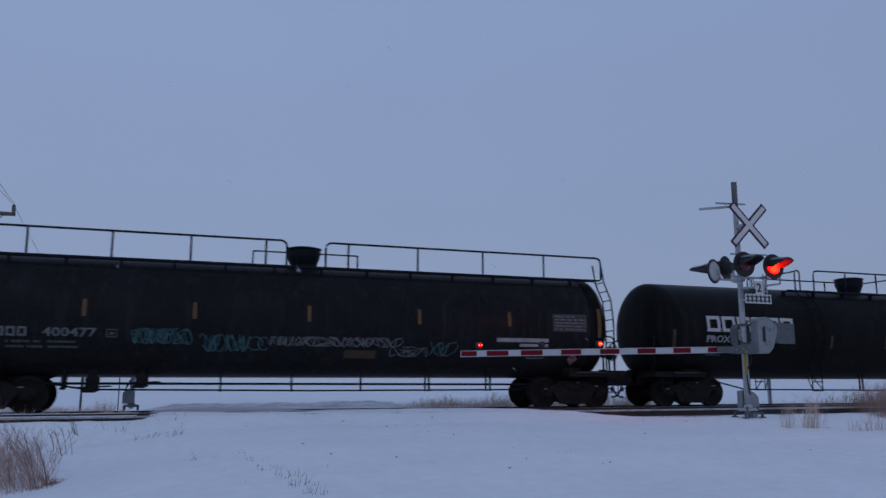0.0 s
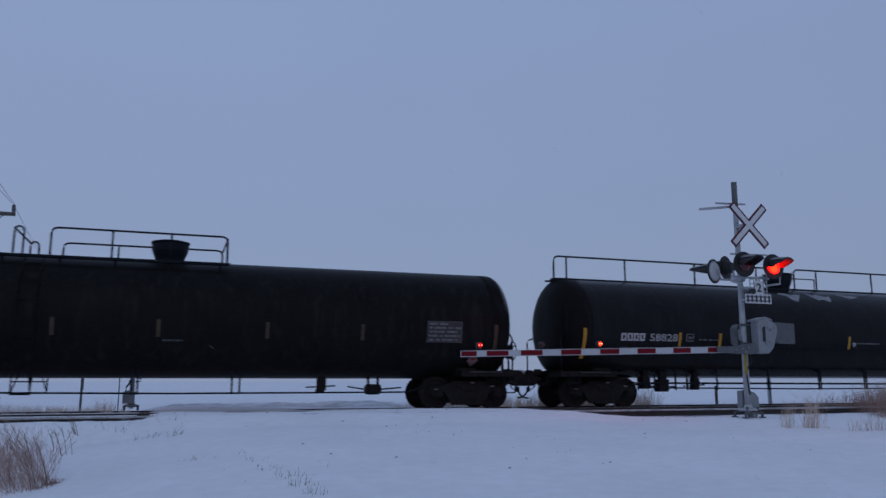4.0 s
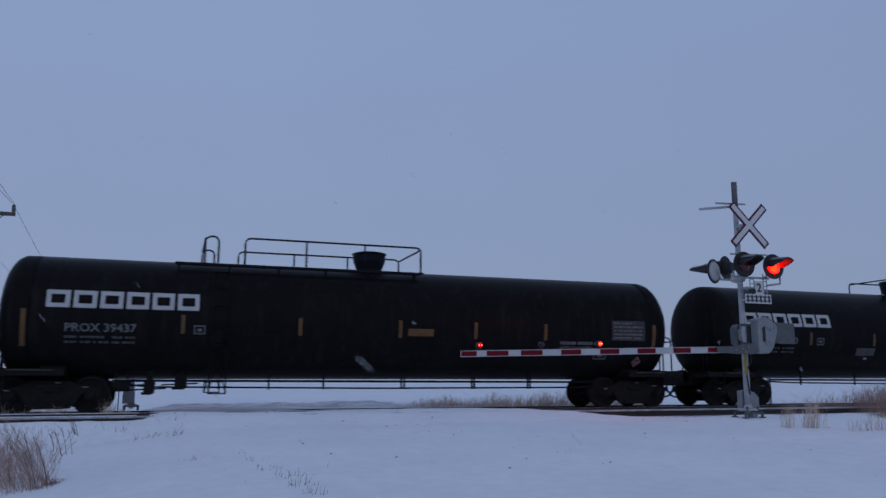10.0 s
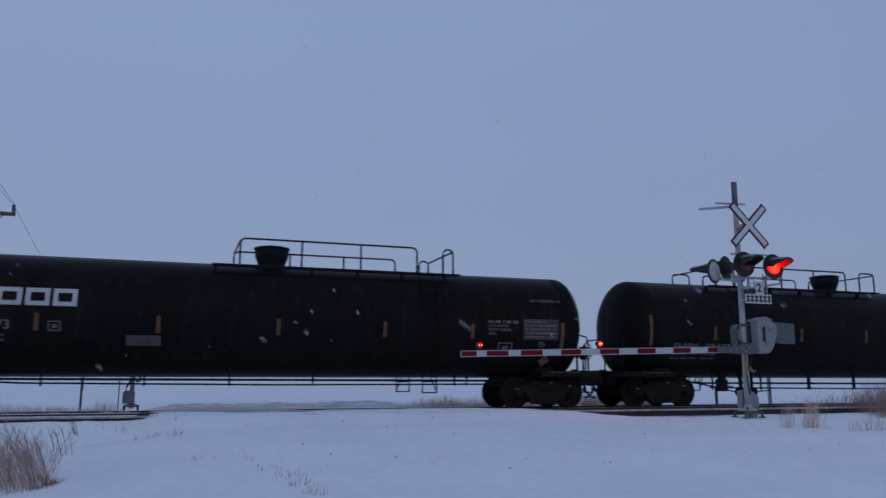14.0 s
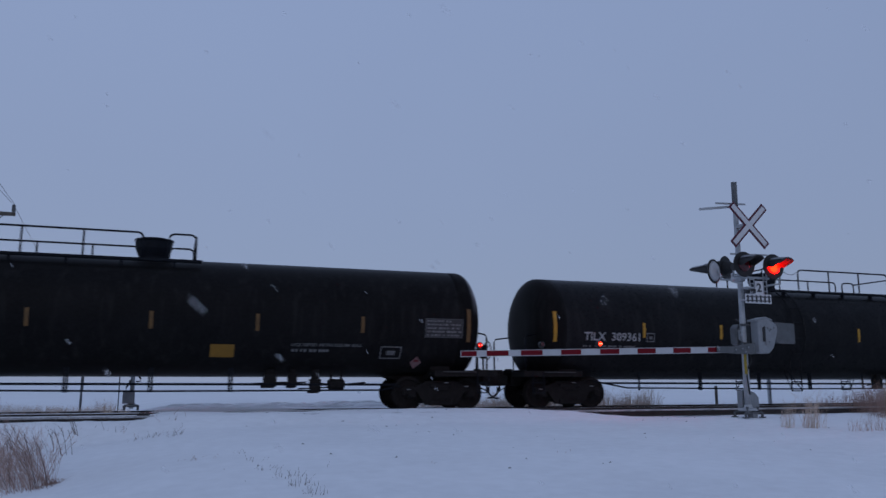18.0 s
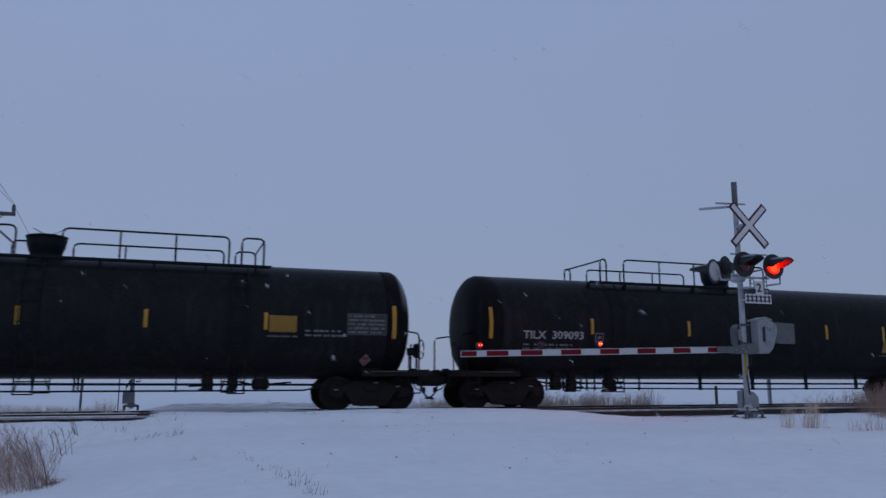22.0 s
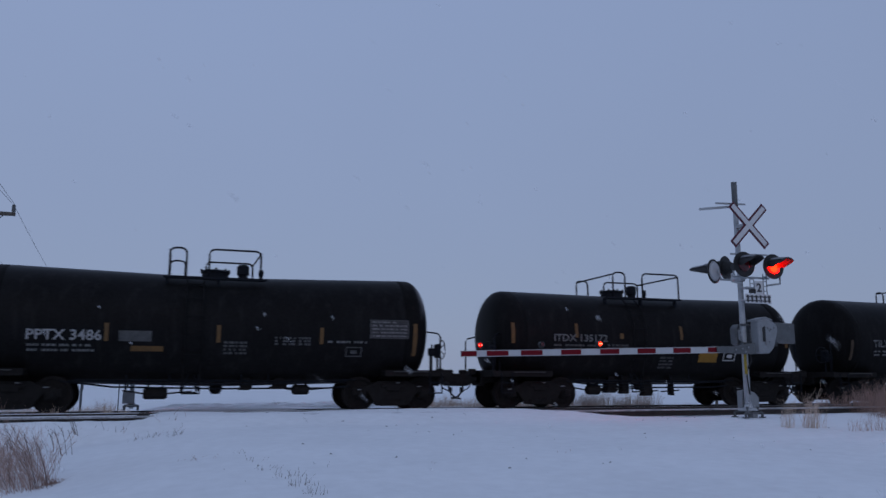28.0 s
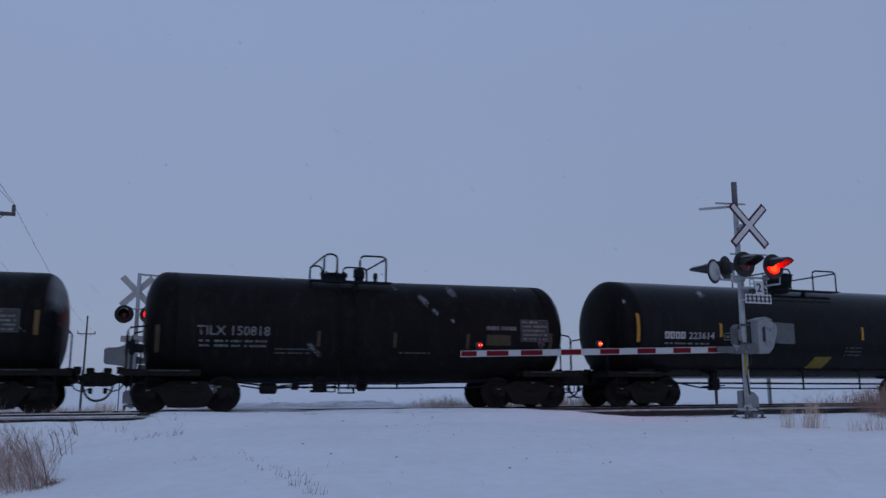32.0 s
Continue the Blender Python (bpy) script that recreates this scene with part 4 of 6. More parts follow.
tank_car("glossy black tank car with snow below its top walkway", 44.63, (9.45, 9.45), 1.58, 2.48, paint="tank_gloss",
         rails=(-9.21, 9.27, [("full", -9.25, -0.31, (-8.80, -6.64, -3.91, -1.33)), ("full", 0.33, 9.27, (1.33, 3.93, 6.65, 8.82))]), edge=0.35, chain=(-0.33, 0.36), hatch=-0.08,
         yellow=(-5.47, -3.95, -2.1, 1.39, 3.24, 5.02), yz=(1.88, 2.31), ends=(-8.86, 8.73), endz=(1.48, 2.38),
         words=[("58828", -6.58, -5.56, 2.03, 2.26, "lettering"), ("NON ODORIZED", 5.26, 6.45, 2.24, 2.33, "lettering"), ("LIQUEFIED PETROLEUM", 5.27, 6.73, 2.06, 2.15, "lettering"), ("GAS", 5.28, 5.58, 1.9, 1.99, "lettering")], boxes=[(-7.6, -6.72, 2.03, 2.26, "white")], frames=[(-5.25, -4.97, 2.04, 2.28, "faint")],
         bars=small(-7.6, -5.66, 1.78, 2, "faint", 0.14) + [(-4.75, -4.0, 2.08, 2.12, "faint"), (1.6, 2.75, 2.06, 2.1, "faint"), (6.95, 7.5, 2.45, 2.53, "faint"), (7.0, 7.5, 1.9, 1.95, "dim")], panels=[(7.58, 8.62, 1.95, 2.56)], placard=(8.14, 1.32),
         snowy=[(-1.58, 3.74, 0.22, 0.16), (-0.52, 3.72, 0.46, 0.17), (0.76, 3.72, 0.48, 0.18), (2.1, 3.78, 0.46, 0.08)],
         hang=(-6.6, -5.99, -5.2, -4.76, -3.59, -1.5, 0.65, 0.74, 2.7, 2.8, 4.72, 4.82), pods=((-5.63, 0.37, 0.47), (-4.39, 0.22, 0.52), (-6.28, 0.28, 0.56)))
tank_car("black long tank car with bold white emblem blocks and amber decal", 65.16, (9.63, 9.46), 1.58, 2.43, brake=-1, ladders=(-4.36,), under="mid", frosty="frost",
         rails=(-5.55, 1.25, [("hoop", -4.96, -4.61, (-4.96,)), ("hoop", -3.9, 1.2, (1.2,))]), hatch=-0.08,
         yellow=(-5.27, -2.3, 0.47, 2.72, 4.94), yz=(1.99, 2.46), ends=(-8.92, 8.67), endz=(1.63, 2.52), ytone="oldyellow",
         logo=(-8.49, -4.86, 2.57, 3.0), words=[("PROX 39437", -8.0, -6.37, 1.99, 2.2, "faint"), ("NOT ODORIZED", 5.45, 6.55, 1.72, 1.83, "faint")], frames=[(-5.0, -4.72, 1.98, 2.2, "faint"), (6.65, 7.08, 1.46, 1.7, "faint")],
         bars=small(-8.0, -6.4, 1.84, 2) + [(0.7, 1.44, 2.04, 2.24, "oldyellow"), (5.44, 6.72, 1.88, 1.97, "faint")], panels=[(7.21, 8.31, 2.05, 2.6)], placard=(8.2, 1.4),
         hang=(-2.99, -1.51, 0.72, 0.81, 2.87, 2.95, 4.67, 4.75), pods=((-6.01, 0.27, 0.45), (-6.68, 0.45, 0.53), (-5.24, 0.31, 0.58)))
tank_car("black long tank car with bold white emblem blocks and frosted end", 85.69, (9.44, 9.40), 1.56, 2.46, ladders=(4.36,), frosty="frost",
         rails=(-1.65, 5.35, [("hoop", -0.97, 4.15, (-0.97,)), ("hoop", 4.97, 5.29, (5.29,))]), hatch=0.03,
         yellow=(-5.66, -2.89, 0.1, 3.01, 5.6), yz=(2.0, 2.42), ends=(-8.66, 8.48), endz=(1.68, 2.52), ytone="oldyellow",
         logo=(-8.41, -4.76, 2.6, 3.03), words=[("PROX 33373", -7.91, -6.23, 2.02, 2.25, "faint"), ("LIQUEFIED", 6.1, 6.72, 2.34, 2.42, "faint"), ("PETROLEUM", 6.1, 6.8, 2.23, 2.31, "faint"), ("GAS", 6.1, 6.33, 2.12, 2.2, "faint")], frames=[(-5.4, -5.12, 2.0, 2.24, "faint"), (6.43, 6.88, 1.63, 1.91, "faint")],
         bars=small(-7.9, -6.3, 1.86, 2) + [(-3.63, -2.81, 1.68, 1.93, "dim"), (7.5, 8.5, 3.12, 3.2, "dim")] + [(6.09, 7.02, 2.46, 2.54, "faint")], panels=[(7.23, 8.32, 2.03, 2.58)], placard=(8.01, 1.41), under="high",
         hang=(-5.55, -3.16, -1.05, 1.17, 5.3, 5.68), pods=())
tank_car("plain black long tank car with amber decal", 105.94, (9.18, 9.11), 1.58, 2.49, paint="tank_b", ladders=(-5.02,),
         rails=(-6.15, 1.15, [("hoop", -6.05, -5.32, (-6.05,)), ("hoop", -4.71, -0.35, ()), ("hoop", 0.3, 1.0, (1.0,))]), hatch=-0.1,
         yellow=(-6.3, -2.83, -0.02, 2.6, 5.42), yz=(2.1, 2.54), ends=(-8.69, 8.52), endz=(1.9, 2.83), ytone="oldyellow",
         words=[("SHPX  224329", -7.85, -5.46, 1.78, 1.99, "faint"), ("LIQUEFIED PETROLEUM GAS", 3.52, 5.42, 1.71, 1.8, "faint")], frames=[(-4.69, -4.42, 1.73, 1.97, "dim"), (5.98, 6.58, 1.42, 1.75, "faint")],
         bars=small(-7.85, -6.2, 1.62, 2) + [(1.45, 2.05, 1.42, 1.74, "amber")] + [(3.53, 4.54, 1.58, 1.65, "faint")], panels=[(7.23, 8.32, 2.03, 2.52)], placard=(7.07, 1.33),
         hang=(-5.94, -3.99, -1.99, -1.92, 0, 0.07, 1.99, 2.06), pods=((-5.48, 0.32, 0.47), (-4.52, 0.78, 0.3), (3.07, 0.34, 0.61), (3.67, 0.23, 0.61), (4.3, 0.29, 0.47), (4.88, 0.47, 0.56)))
tank_car("black long tank car with bright yellow strips", 126.33, (9.6, 9.68), 1.58, 2.43, paint="tank_c", ladders=(4.83, -0.1,), chain=(-0.2, 0.5),
         rails=(-1.35, 5.65, [("hoop", -1.1, -0.6, (-1.1,)), ("hoop", 0.48, 4.66, ()), ("hoop", 5.0, 5.6, (5.6,))]), hatch=-0.05,
         yellow=(-6.05, -3.18, -0.33, 2.55, 5.51), yz=(2.13, 2.58), ends=(-9.12, 9.01), endz=(1.96, 2.86),
         words=[("TILX  309361", -8.15, -6.2, 2.01, 2.27, "lettering")], frames=[(-5.96, -5.67, 2.0, 2.27, "faint")],
         bars=small(-8.15, -6.3, 1.82, 2, "faint") + [(5.6, 6.32, 2.08, 2.51, "amber"), (5.55, 6.4, 1.95, 1.99, "faint")] + small(6.55, 7.6, 2.1, 2, "faint"), panels=[(7.7, 8.77, 2.06, 2.6)], placard=(8.28, 1.38),
         hang=(-5.82, -3.55, -3.47, -1.18, -1.11, 0.95, 1.04, 3.36), pods=((4.14, 0.3, 0.54), (4.8, 0.24, 0.57), (5.52, 0.45, 0.57)))
tank_car("black long tank car with railed hatch and yellow strips", 147.49, (9.72, 9.5), 1.58, 2.44, paint="tank_c", brake=-1, ladders=(-5.0,),
         rails=(-5.75, 1.1, [("hoop", -5.55, -5.32, (-5.55,)), ("hoop", -4.67, -0.58, ()), ("hoop", 0.37, 0.95, (0.95,))]), hatch=-0.13,
         yellow=(-5.94, -2.47, 0.32, 3.07, 5.59), yz=(2.2, 2.67), ends=(-9.25, 8.95), endz=(2.02, 2.92),
         words=[("TILX  309093", -8.23, -6.24, 2.03, 2.27, "lettering")], frames=[(-5.84, -5.55, 1.98, 2.24, "faint"), (7.18, 7.65, 1.47, 1.74, "faint")],
         bars=small(-8.2, -6.6, 1.84, 2, "faint") + [(5.58, 6.3, 1.78, 2.21, "amber"), (5.5, 6.4, 1.66, 1.70, "faint")] + small(6.4, 7.35, 2.3, 1, "faint") + small(6.4, 7.2, 2.1, 1, "faint"), panels=[(7.8, 8.85, 2.1, 2.6)], placard=(8.3, 1.4),
         hang=(-7.14, -6.57, -5.76, -5.49, -5.12, -3.89, -1.62, -1.55, 0.47, 0.54, 2.72, 2.79, 4.93, 5.01), pods=((-6.25, 0.29, 0.47), (-4.9, 0.38, 0.46), (-6.78, 0.29, 0.53)))
tank_car("short black tank car that sags towards its middle", 164.97, (6.05, 5.84), 1.49, 2.28, 0.14, paint="tank_b", frosty="frost", ladders=(-0.68,),
         rails=(-1.5, 1.15, [("hoop", -1.4, -0.97, (-1.4,)), ("hoop", -0.38, 1.0, (1.0,))]), dome="manway", hatch=-0.15, topz=4.34,
         yellow=(-2.74, -0.06, 2.62), yz=(1.78, 2.22), ends=(-5.3, 5.25), endz=(1.5, 2.38), ytone="oldyellow",
         words=[("PPTX 3486", -4.52, -2.84, 1.79, 2.05, "lettering")],
         bars=small(-4.5, -3.0, 1.64, 2, "faint") + [(-2.45, -1.68, 1.78, 2.04, "dim"), (-2.16, -1.39, 1.54, 1.67, "oldyellow")] + small(0.08, 0.67, 1.76, 4, "dim", 0.09) + small(1.38, 2.32, 1.9, 3, "dim", 0.08) + small(2.79, 3.87, 1.82, 1, "faint"), frames=[(3.3, 3.75, 1.46, 1.72, "dim")], panels=[(3.97, 5.04, 1.98, 2.45)], brake=1, under="low",
         hang=(-2.25,), pods=((-1.53, 0.59, 0.33), (2.2, 0.46, 0.43), (0.75, 0.31, 0.56), (1.63, 0.39, 0.59)))
tank_car("small black tank car with open manway platform", 178.35, (5.50, 5.42), 1.41, 2.17, 0.05, paint="tank_b", frosty="frost", ladders=(-0.82,),
         rails=(-1.8, 0.95, [("hoop", -1.6, -1.15, (-1.6,)), ("hoop", -0.5, 0.89, (0.89,))]), dome="manway", hatch=-0.9, topz=4.28,
         yellow=(-3.0, 0.74, 2.98), yz=(2.1, 2.52), ends=(-5.1, 4.87), endz=(1.9, 2.5), ytone="oldyellow",
         words=[("ITDX 135172", -3.76, -1.95, 1.98, 2.2, "faint")],
         bars=small(-3.76, -2.1, 1.84, 2, "dim") + [(1.44, 2.14, 1.4, 1.77, "amber"), (1.9, 2.8, 1.86, 1.92, "faint"), (-1.5, -1.38, 2.09, 2.25, "oldyellow")] + small(-1.94, -1.22, 1.86, 3, "dim", 0.08) + small(0.0, 0.5, 1.5, 4, "dim", 0.1), frames=[(2.38, 2.85, 1.45, 1.76, "white")], panels=[(3.36, 4.48, 1.97, 2.5)], brake=-1, under="low",
         hang=(), pods=((-2.11, 0.47, 0.38), (-1.48, 0.38, 0.44), (-1, 0.26, 0.41), (-0.18, 0.33, 0.34), (0.74, 0.1, 0.35)))
tank_car("short black tank car with dull stripe along its side", 191.61, (6.03, 6.07), 1.49, 2.25, 0.05, paint="tank_b", ladders=(-0.72,), frosty="frost",
         rails=(-1.8, 0.55, [("hoop", -1.43, -1.05, (-1.43,)), ("hoop", -0.38, 0.4, (0.4,))]), dome="manway", hatch=-0.88, topz=4.38,
         yellow=(-1.53, 0.6, 2.76), yz=(1.72, 2.13), ends=(-5.62, 5.39), endz=(1.52, 2.2), ytone="dullyellow",
         words=[("TILX 150818", -4.67, -2.82, 1.97, 2.22, "faint")],
         bars=small(-4.6, -2.9, 1.8, 2, "faint") + [(-2.68, -1.7, 1.62, 1.66, "dim"), (-2.68, -1.7, 1.52, 1.56, "dim"), (0.75, 1.7, 1.56, 1.6, "dim"), (3.34, 4.1, 1.82, 2.12, "olive"), (3.34, 4.27, 2.26, 2.37, "faint")], panels=[(4.44, 5.3, 1.96, 2.57)], brake=-1, under="low",
         hang=(-0.56, -0.3, 0.85), pods=((-2.74, 0.46, 0.45), (-1.33, 0.37, 0.49), (-2, 0.17, 0.56)))
tank_car("black tank car with tilted yellow decal", 206.95, (7.66, 7.95), 1.58, 2.46, paint="tank_gloss", frosty="frost",
         rails=(-1.2, 1.5, [("hoop", -1.1, -0.6, (-1.1,)), ("hoop", 0.4, 1.45, (1.45,))]), hatch=-0.05,
         yellow=(-3.9, 2.0, 4.5), yz=(2.2, 2.64), ends=(-6.97, 7.2), endz=(2.0, 2.88),
         words=[("223614", -5.12, -4.15, 2.12, 2.34, "lettering")], boxes=[(-6.01, -5.22, 2.12, 2.34, "white")], frames=[(-3.78, -3.5, 2.1, 2.34, "faint")],
         bars=small(-6.0, -4.3, 1.95, 1, "faint") + [(-0.12, 0.6, 1.24, 1.62, "lemon")] + small(1.3, 2.0, 1.9, 3, "dim"),
         hang=(-2.5, 0.0, 2.5), pods=((-3.6, 0.3, 0.5),))


# ---- crossing signals ----
def disc_lamp(sig, x, y, z, face, glow, label, yaw=0, back="signback"):
    """A flashing-light unit: round background, hooded lens. face: -1 looks towards the camera's side, 1 away."""
    rad = 0.285
    bm = lathe(bmesh.new(), [(0.0, rad), (face * 0.012, rad), (face * 0.02, rad - 0.01), (face * 0.02, 0.0)], "y", 32)
    bg = part("lamp_background", finish("lamp_background", bm, "black"), sig, label, pose(x, y, z, 0, 0, yaw))
    if back == "signback" and face > 0:        # shallow grey bowl
        bm = lathe(bmesh.new(), [(-face * 0.07, 0.0), (-face * 0.068, 0.1), (-face * 0.055, 0.18), (-face * 0.004, 0.235)], "y", 24)
        part("lamp_housing", finish("lamp_housing", bm, "signback", True), bg)
    else:
        bm = lathe(bmesh.new(), [(-face * 0.17, 0.0), (-face * 0.17, 0.11), (-face * 0.1, 0.15), (0, 0.17)], "y", 20)
        part("lamp_housing", finish("lamp_housing", bm, "black"), bg)
    bm = lathe(bmesh.new(), [(face * 0.022, 0.165), (face * 0.035, 0.158), (face * 0.055, 0.09), (face * 0.06, 0.0)], "y", 24)
    part("lens", finish("lens", bm, glow, True), bg, "dark red lens" if glow == "unlit" else "glowing red lens")
    # hood: an open half-pipe that leans down slightly
    bm = bmesh.new()
    outer = []
    for k in range(15):
        a = radians(-4 + 188 * k / 14)
        r = 0.178
        ln = (0.09 + 0.36 * max(0.12, min(1, 1.5 * math.sin(a) + 0.2))) * (1.1 if face < 0 else 1.25)
        outer.append([(r * math.cos(a), face * 0.02, r * math.sin(a)), (r * 0.97 * math.cos(a), face * ln, r * 0.97 * math.sin(a) - 0.03), (r * 0.91 * math.cos(a), face * ln, r * 0.91 * math.sin(a) - 0.03), (r * 0.94 * math.cos(a), face * 0.02, r * 0.94 * math.sin(a))])
    g = [[bm.verts.new(p) for p in o] for o in outer]
    for a, b in zip(g, g[1:]):
        for i in range(4):
            bm.faces.new((a[i], a[(i + 1) % 4], b[(i + 1) % 4], b[i]))
    bm.faces.new(g[0]), bm.faces.new(g[-1][::-1])
    part("hood", finish("hood", bm, "black"), bg, "black hood over the lens")
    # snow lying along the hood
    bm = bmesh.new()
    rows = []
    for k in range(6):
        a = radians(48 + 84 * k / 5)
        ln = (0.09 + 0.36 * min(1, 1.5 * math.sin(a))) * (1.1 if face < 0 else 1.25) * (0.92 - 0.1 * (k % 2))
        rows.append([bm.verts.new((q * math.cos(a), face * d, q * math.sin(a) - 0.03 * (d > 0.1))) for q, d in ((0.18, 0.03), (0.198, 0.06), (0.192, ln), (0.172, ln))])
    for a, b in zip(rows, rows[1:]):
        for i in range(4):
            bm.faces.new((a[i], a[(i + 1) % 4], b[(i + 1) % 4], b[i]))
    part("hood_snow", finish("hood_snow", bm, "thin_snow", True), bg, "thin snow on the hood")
    if glow == "lit" and face < 0:
        bm = lathe(bmesh.new(), [(face * 0.054, 0.105), (face * 0.066, 0.07), (face * 0.07, 0.0)], "y", 16, (-0.03, 0, -0.03))
        part("bulb", finish("bulb", bm, "ember", True), bg, "orange glow of the bulb")
    return bg


def blade(bm, ang, w, ln, y0, y1):
    a = radians(ang)
    d, q = Vector((math.cos(a), 0, math.sin(a))), Vector((-math.sin(a), 0, math.cos(a)))
    pts = [d * ln / 2 + q * w / 2, -d * ln / 2 + q * w / 2, -d * ln / 2 - q * w / 2, d * ln / 2 - q * w / 2]
    return slab(bm, [(p.x, p.z) for p in pts], y0, y1)


def crossbuck(sig, x, y, z, face):
    bm = blade(blade(bmesh.new(), 45, 0.20, 1.31, 0.0, 0.012), -45, 0.20, 1.31, -0.004, 0.008)
    cb = part("crossbuck", finish("crossbuck", bm, "signred" if face < 0 else "signback"), sig, "white X crossing sign with red border" if face < 0 else "bare aluminium back of an X sign", pose(x, y, z))
    if face < 0:
        for a in (45, -45):
            bm = blade(bmesh.new(), a, 0.112, 1.22, -0.012 - (0.004 if a < 0 else 0), -0.006 - (0.004 if a < 0 else 0))
            part("crossbuck_face", finish("crossbuck_face", bm, "signwhite"), cb)
    return cb


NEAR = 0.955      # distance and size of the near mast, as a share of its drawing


def near_signal():
    X, Y = 12.16, 14.5
    g0 = 0.0
    t = thing("crossing_signal", X, Y, g0, "grey crossing signal mast with X sign, red flashers and lowered gate", "crossing signal", "level crossing signals")
    bm = lathe(bmesh.new(), [(0.08, 0.07), (2.2, 0.066), (2.22, 0.062), (5.33, 0.058), (5.36, 0.03)], "z", 18)
    part("mast", finish("mast", bm, "galv", True), t, "round galvanised mast")
    bm = lathe(bmesh.new(), [(4.75, 0.064), (5.36, 0.064), (5.37, 0.0)], "z", 18)
    part("mast_cap", finish("mast_cap", bm, "dkgalv", True), t, "darker upper mast sleeve")
    bm = lathe(bmesh.new(), [(0.15, 0.21), (0.165, 0.21), (0.185, 0.19), (0.21, 0.10), (0.28, 0.078), (0.29, 0.0)], "z", 18)
    part("mast_foot", finish("mast_foot", bm, "galv"), t, "round foot plate dusted with snow")
    bm = bmesh.new()
    for a in (-0.20, 0.16):
        box(bm, -0.24, 0.24, a, a + 0.035, 0.095, 0.125, 0.006)
        box(bm, a, a + 0.035, -0.20, 0.20, 0.127, 0.148, 0.004)
    part("base_frame", finish("base_frame", bm, "dkgalv"), t, "open steel base frame over the snow")
    for a, b in ((-0.22, -0.18), (0.22, -0.18), (-0.22, 0.18), (0.22, 0.18)):
        bm = bmesh.new()
        box(bm, a - 0.02, a + 0.02, b - 0.02, b + 0.02, 0.0, 0.10)
        box(bm, a - 0.055, a + 0.055, b - 0.055, b + 0.055, 0.0, 0.022)
        part("base_leg", finish("base_leg", bm, "dkgalv"), t, "short steel leg with foot")
    bm = box(bmesh.new(), 0.0, 0.14, -0.14, 0.04, 0.0, 0.125, 0.012)
    part("pedestal", finish("pedestal", bm, "alu"), t, "concrete pedestal below the mast")
    for a in (-0.14, 0.14):
        bm = lathe(bmesh.new(), [(0.15, 0.018), (0.20, 0.018), (0.20, 0.03), (0.24, 0.03)], "z", 8, (a, -0.14, 0))
        part("anchor_bolt", finish("anchor_bolt", bm, "dkgalv"), t)
    # tapered box that wraps the mast
    bm = slab(bmesh.new(), [(-0.08, 0.20), (0.38, 0.20), (0.37, 0.44), (0.27, 0.54), (0.10, 0.60), (-0.08, 0.58)], 0.08, 0.24)
    jb = part("junction_box", finish("junction_box", bm, "alu"), t, "grey junction box at the mast foot")
    bm = slab(bmesh.new(), [(0.14, 0.24), (0.35, 0.24), (0.34, 0.42), (0.25, 0.50), (0.14, 0.54)], 0.068, 0.079)
    part("door", finish("door", bm, "alu"), jb)
    bm = box(bmesh.new(), 0.095, 0.11, 0.02, 0.078, 0.2, 0.60)
    part("seam_strip", finish("seam_strip", bm, "dkgalv"), jb)
    # conduit with yellow sleeve
    bm = tube(bmesh.new(), [(-0.06, -0.09, 1.50), (-0.075, -0.09, 1.2), (-0.06, -0.085, 0.95)], 0.03, 8)
    part("cable_guard", finish("cable_guard", bm, "cable", True), t, "yellow cable guard")
    bm = tube(bmesh.new(), [(0.10, -0.06, 1.45), (0.10, -0.09, 1.25), (-0.01, -0.1, 1.1), (-0.05, -0.09, 0.9), (0.0, -0.09, 0.5)], 0.016, 6)
    part("cable", finish("cable", bm, "hose", True), t)
    # crossarm and lamps
    bm = bmesh.new()
    tube(bm, [(-0.40, -0.22, 3.10), (0.62, -0.22, 3.10)], 0.025, 8)
    for x in (-0.2, 0.55):
        tube(bm, [(x, -0.22, 3.10), (x, -0.28, 3.34)], 0.022, 6)
    tube(bm, [(0, -0.22, 3.1), (0, 0, 3.1)], 0.03, 8)
    tube(bm, [(-0.40, -0.22, 3.62), (0.62, -0.22, 3.64)], 0.02, 8)
    tube(bm, [(0, -0.22, 3.63), (0, 0, 3.63)], 0.025, 8)
    for x in (-0.46, 0.86):
        tube(bm, [(x, -0.30, 3.16), (x, -0.30, 2.98), (x + (0.25 if x < 0 else -0.34), -0.26, 2.96 if x < 0 else 2.93)], 0.026, 6)
    tube(bm, [(-0.34, 0.26, 3.10), (0.14, 0.26, 3.10)], 0.025, 8)
    tube(bm, [(0, 0.26, 3.1), (0, 0, 3.1)], 0.03, 8)
    for x in (-0.30, 0.12):
        tube(bm, [(x, 0.26, 3.10), (x, 0.36, 3.34)], 0.022, 6)
    part("lamp_bracket", finish("lamp_bracket", bm, "galv"), t)
    bm = bmesh.new()
    box(bm, -0.09, 0.09, -0.09, 0.09, 3.03, 3.17, 0.02)
    part("bracket_clamp", finish("bracket_clamp", bm, "galv"), t)
    disc_lamp(t, -0.25, -0.46, 3.355, -1, "unlit", "round black lamp background")
    disc_lamp(t, 0.55, -0.46, 3.34, -1, "lit", "round black lamp background with lit lamp")
    disc_lamp(t, -0.36, 0.42, 3.31, 1, "unlit", "grey back of a rear lamp background", 22)
    disc_lamp(t, 0.06, 0.52, 3.42, 1, "beam", "black back of a lit rear lamp background", 22, "black")
    crossbuck(t, 0.07, -0.33, 4.285, -1)
    bm = bmesh.new()
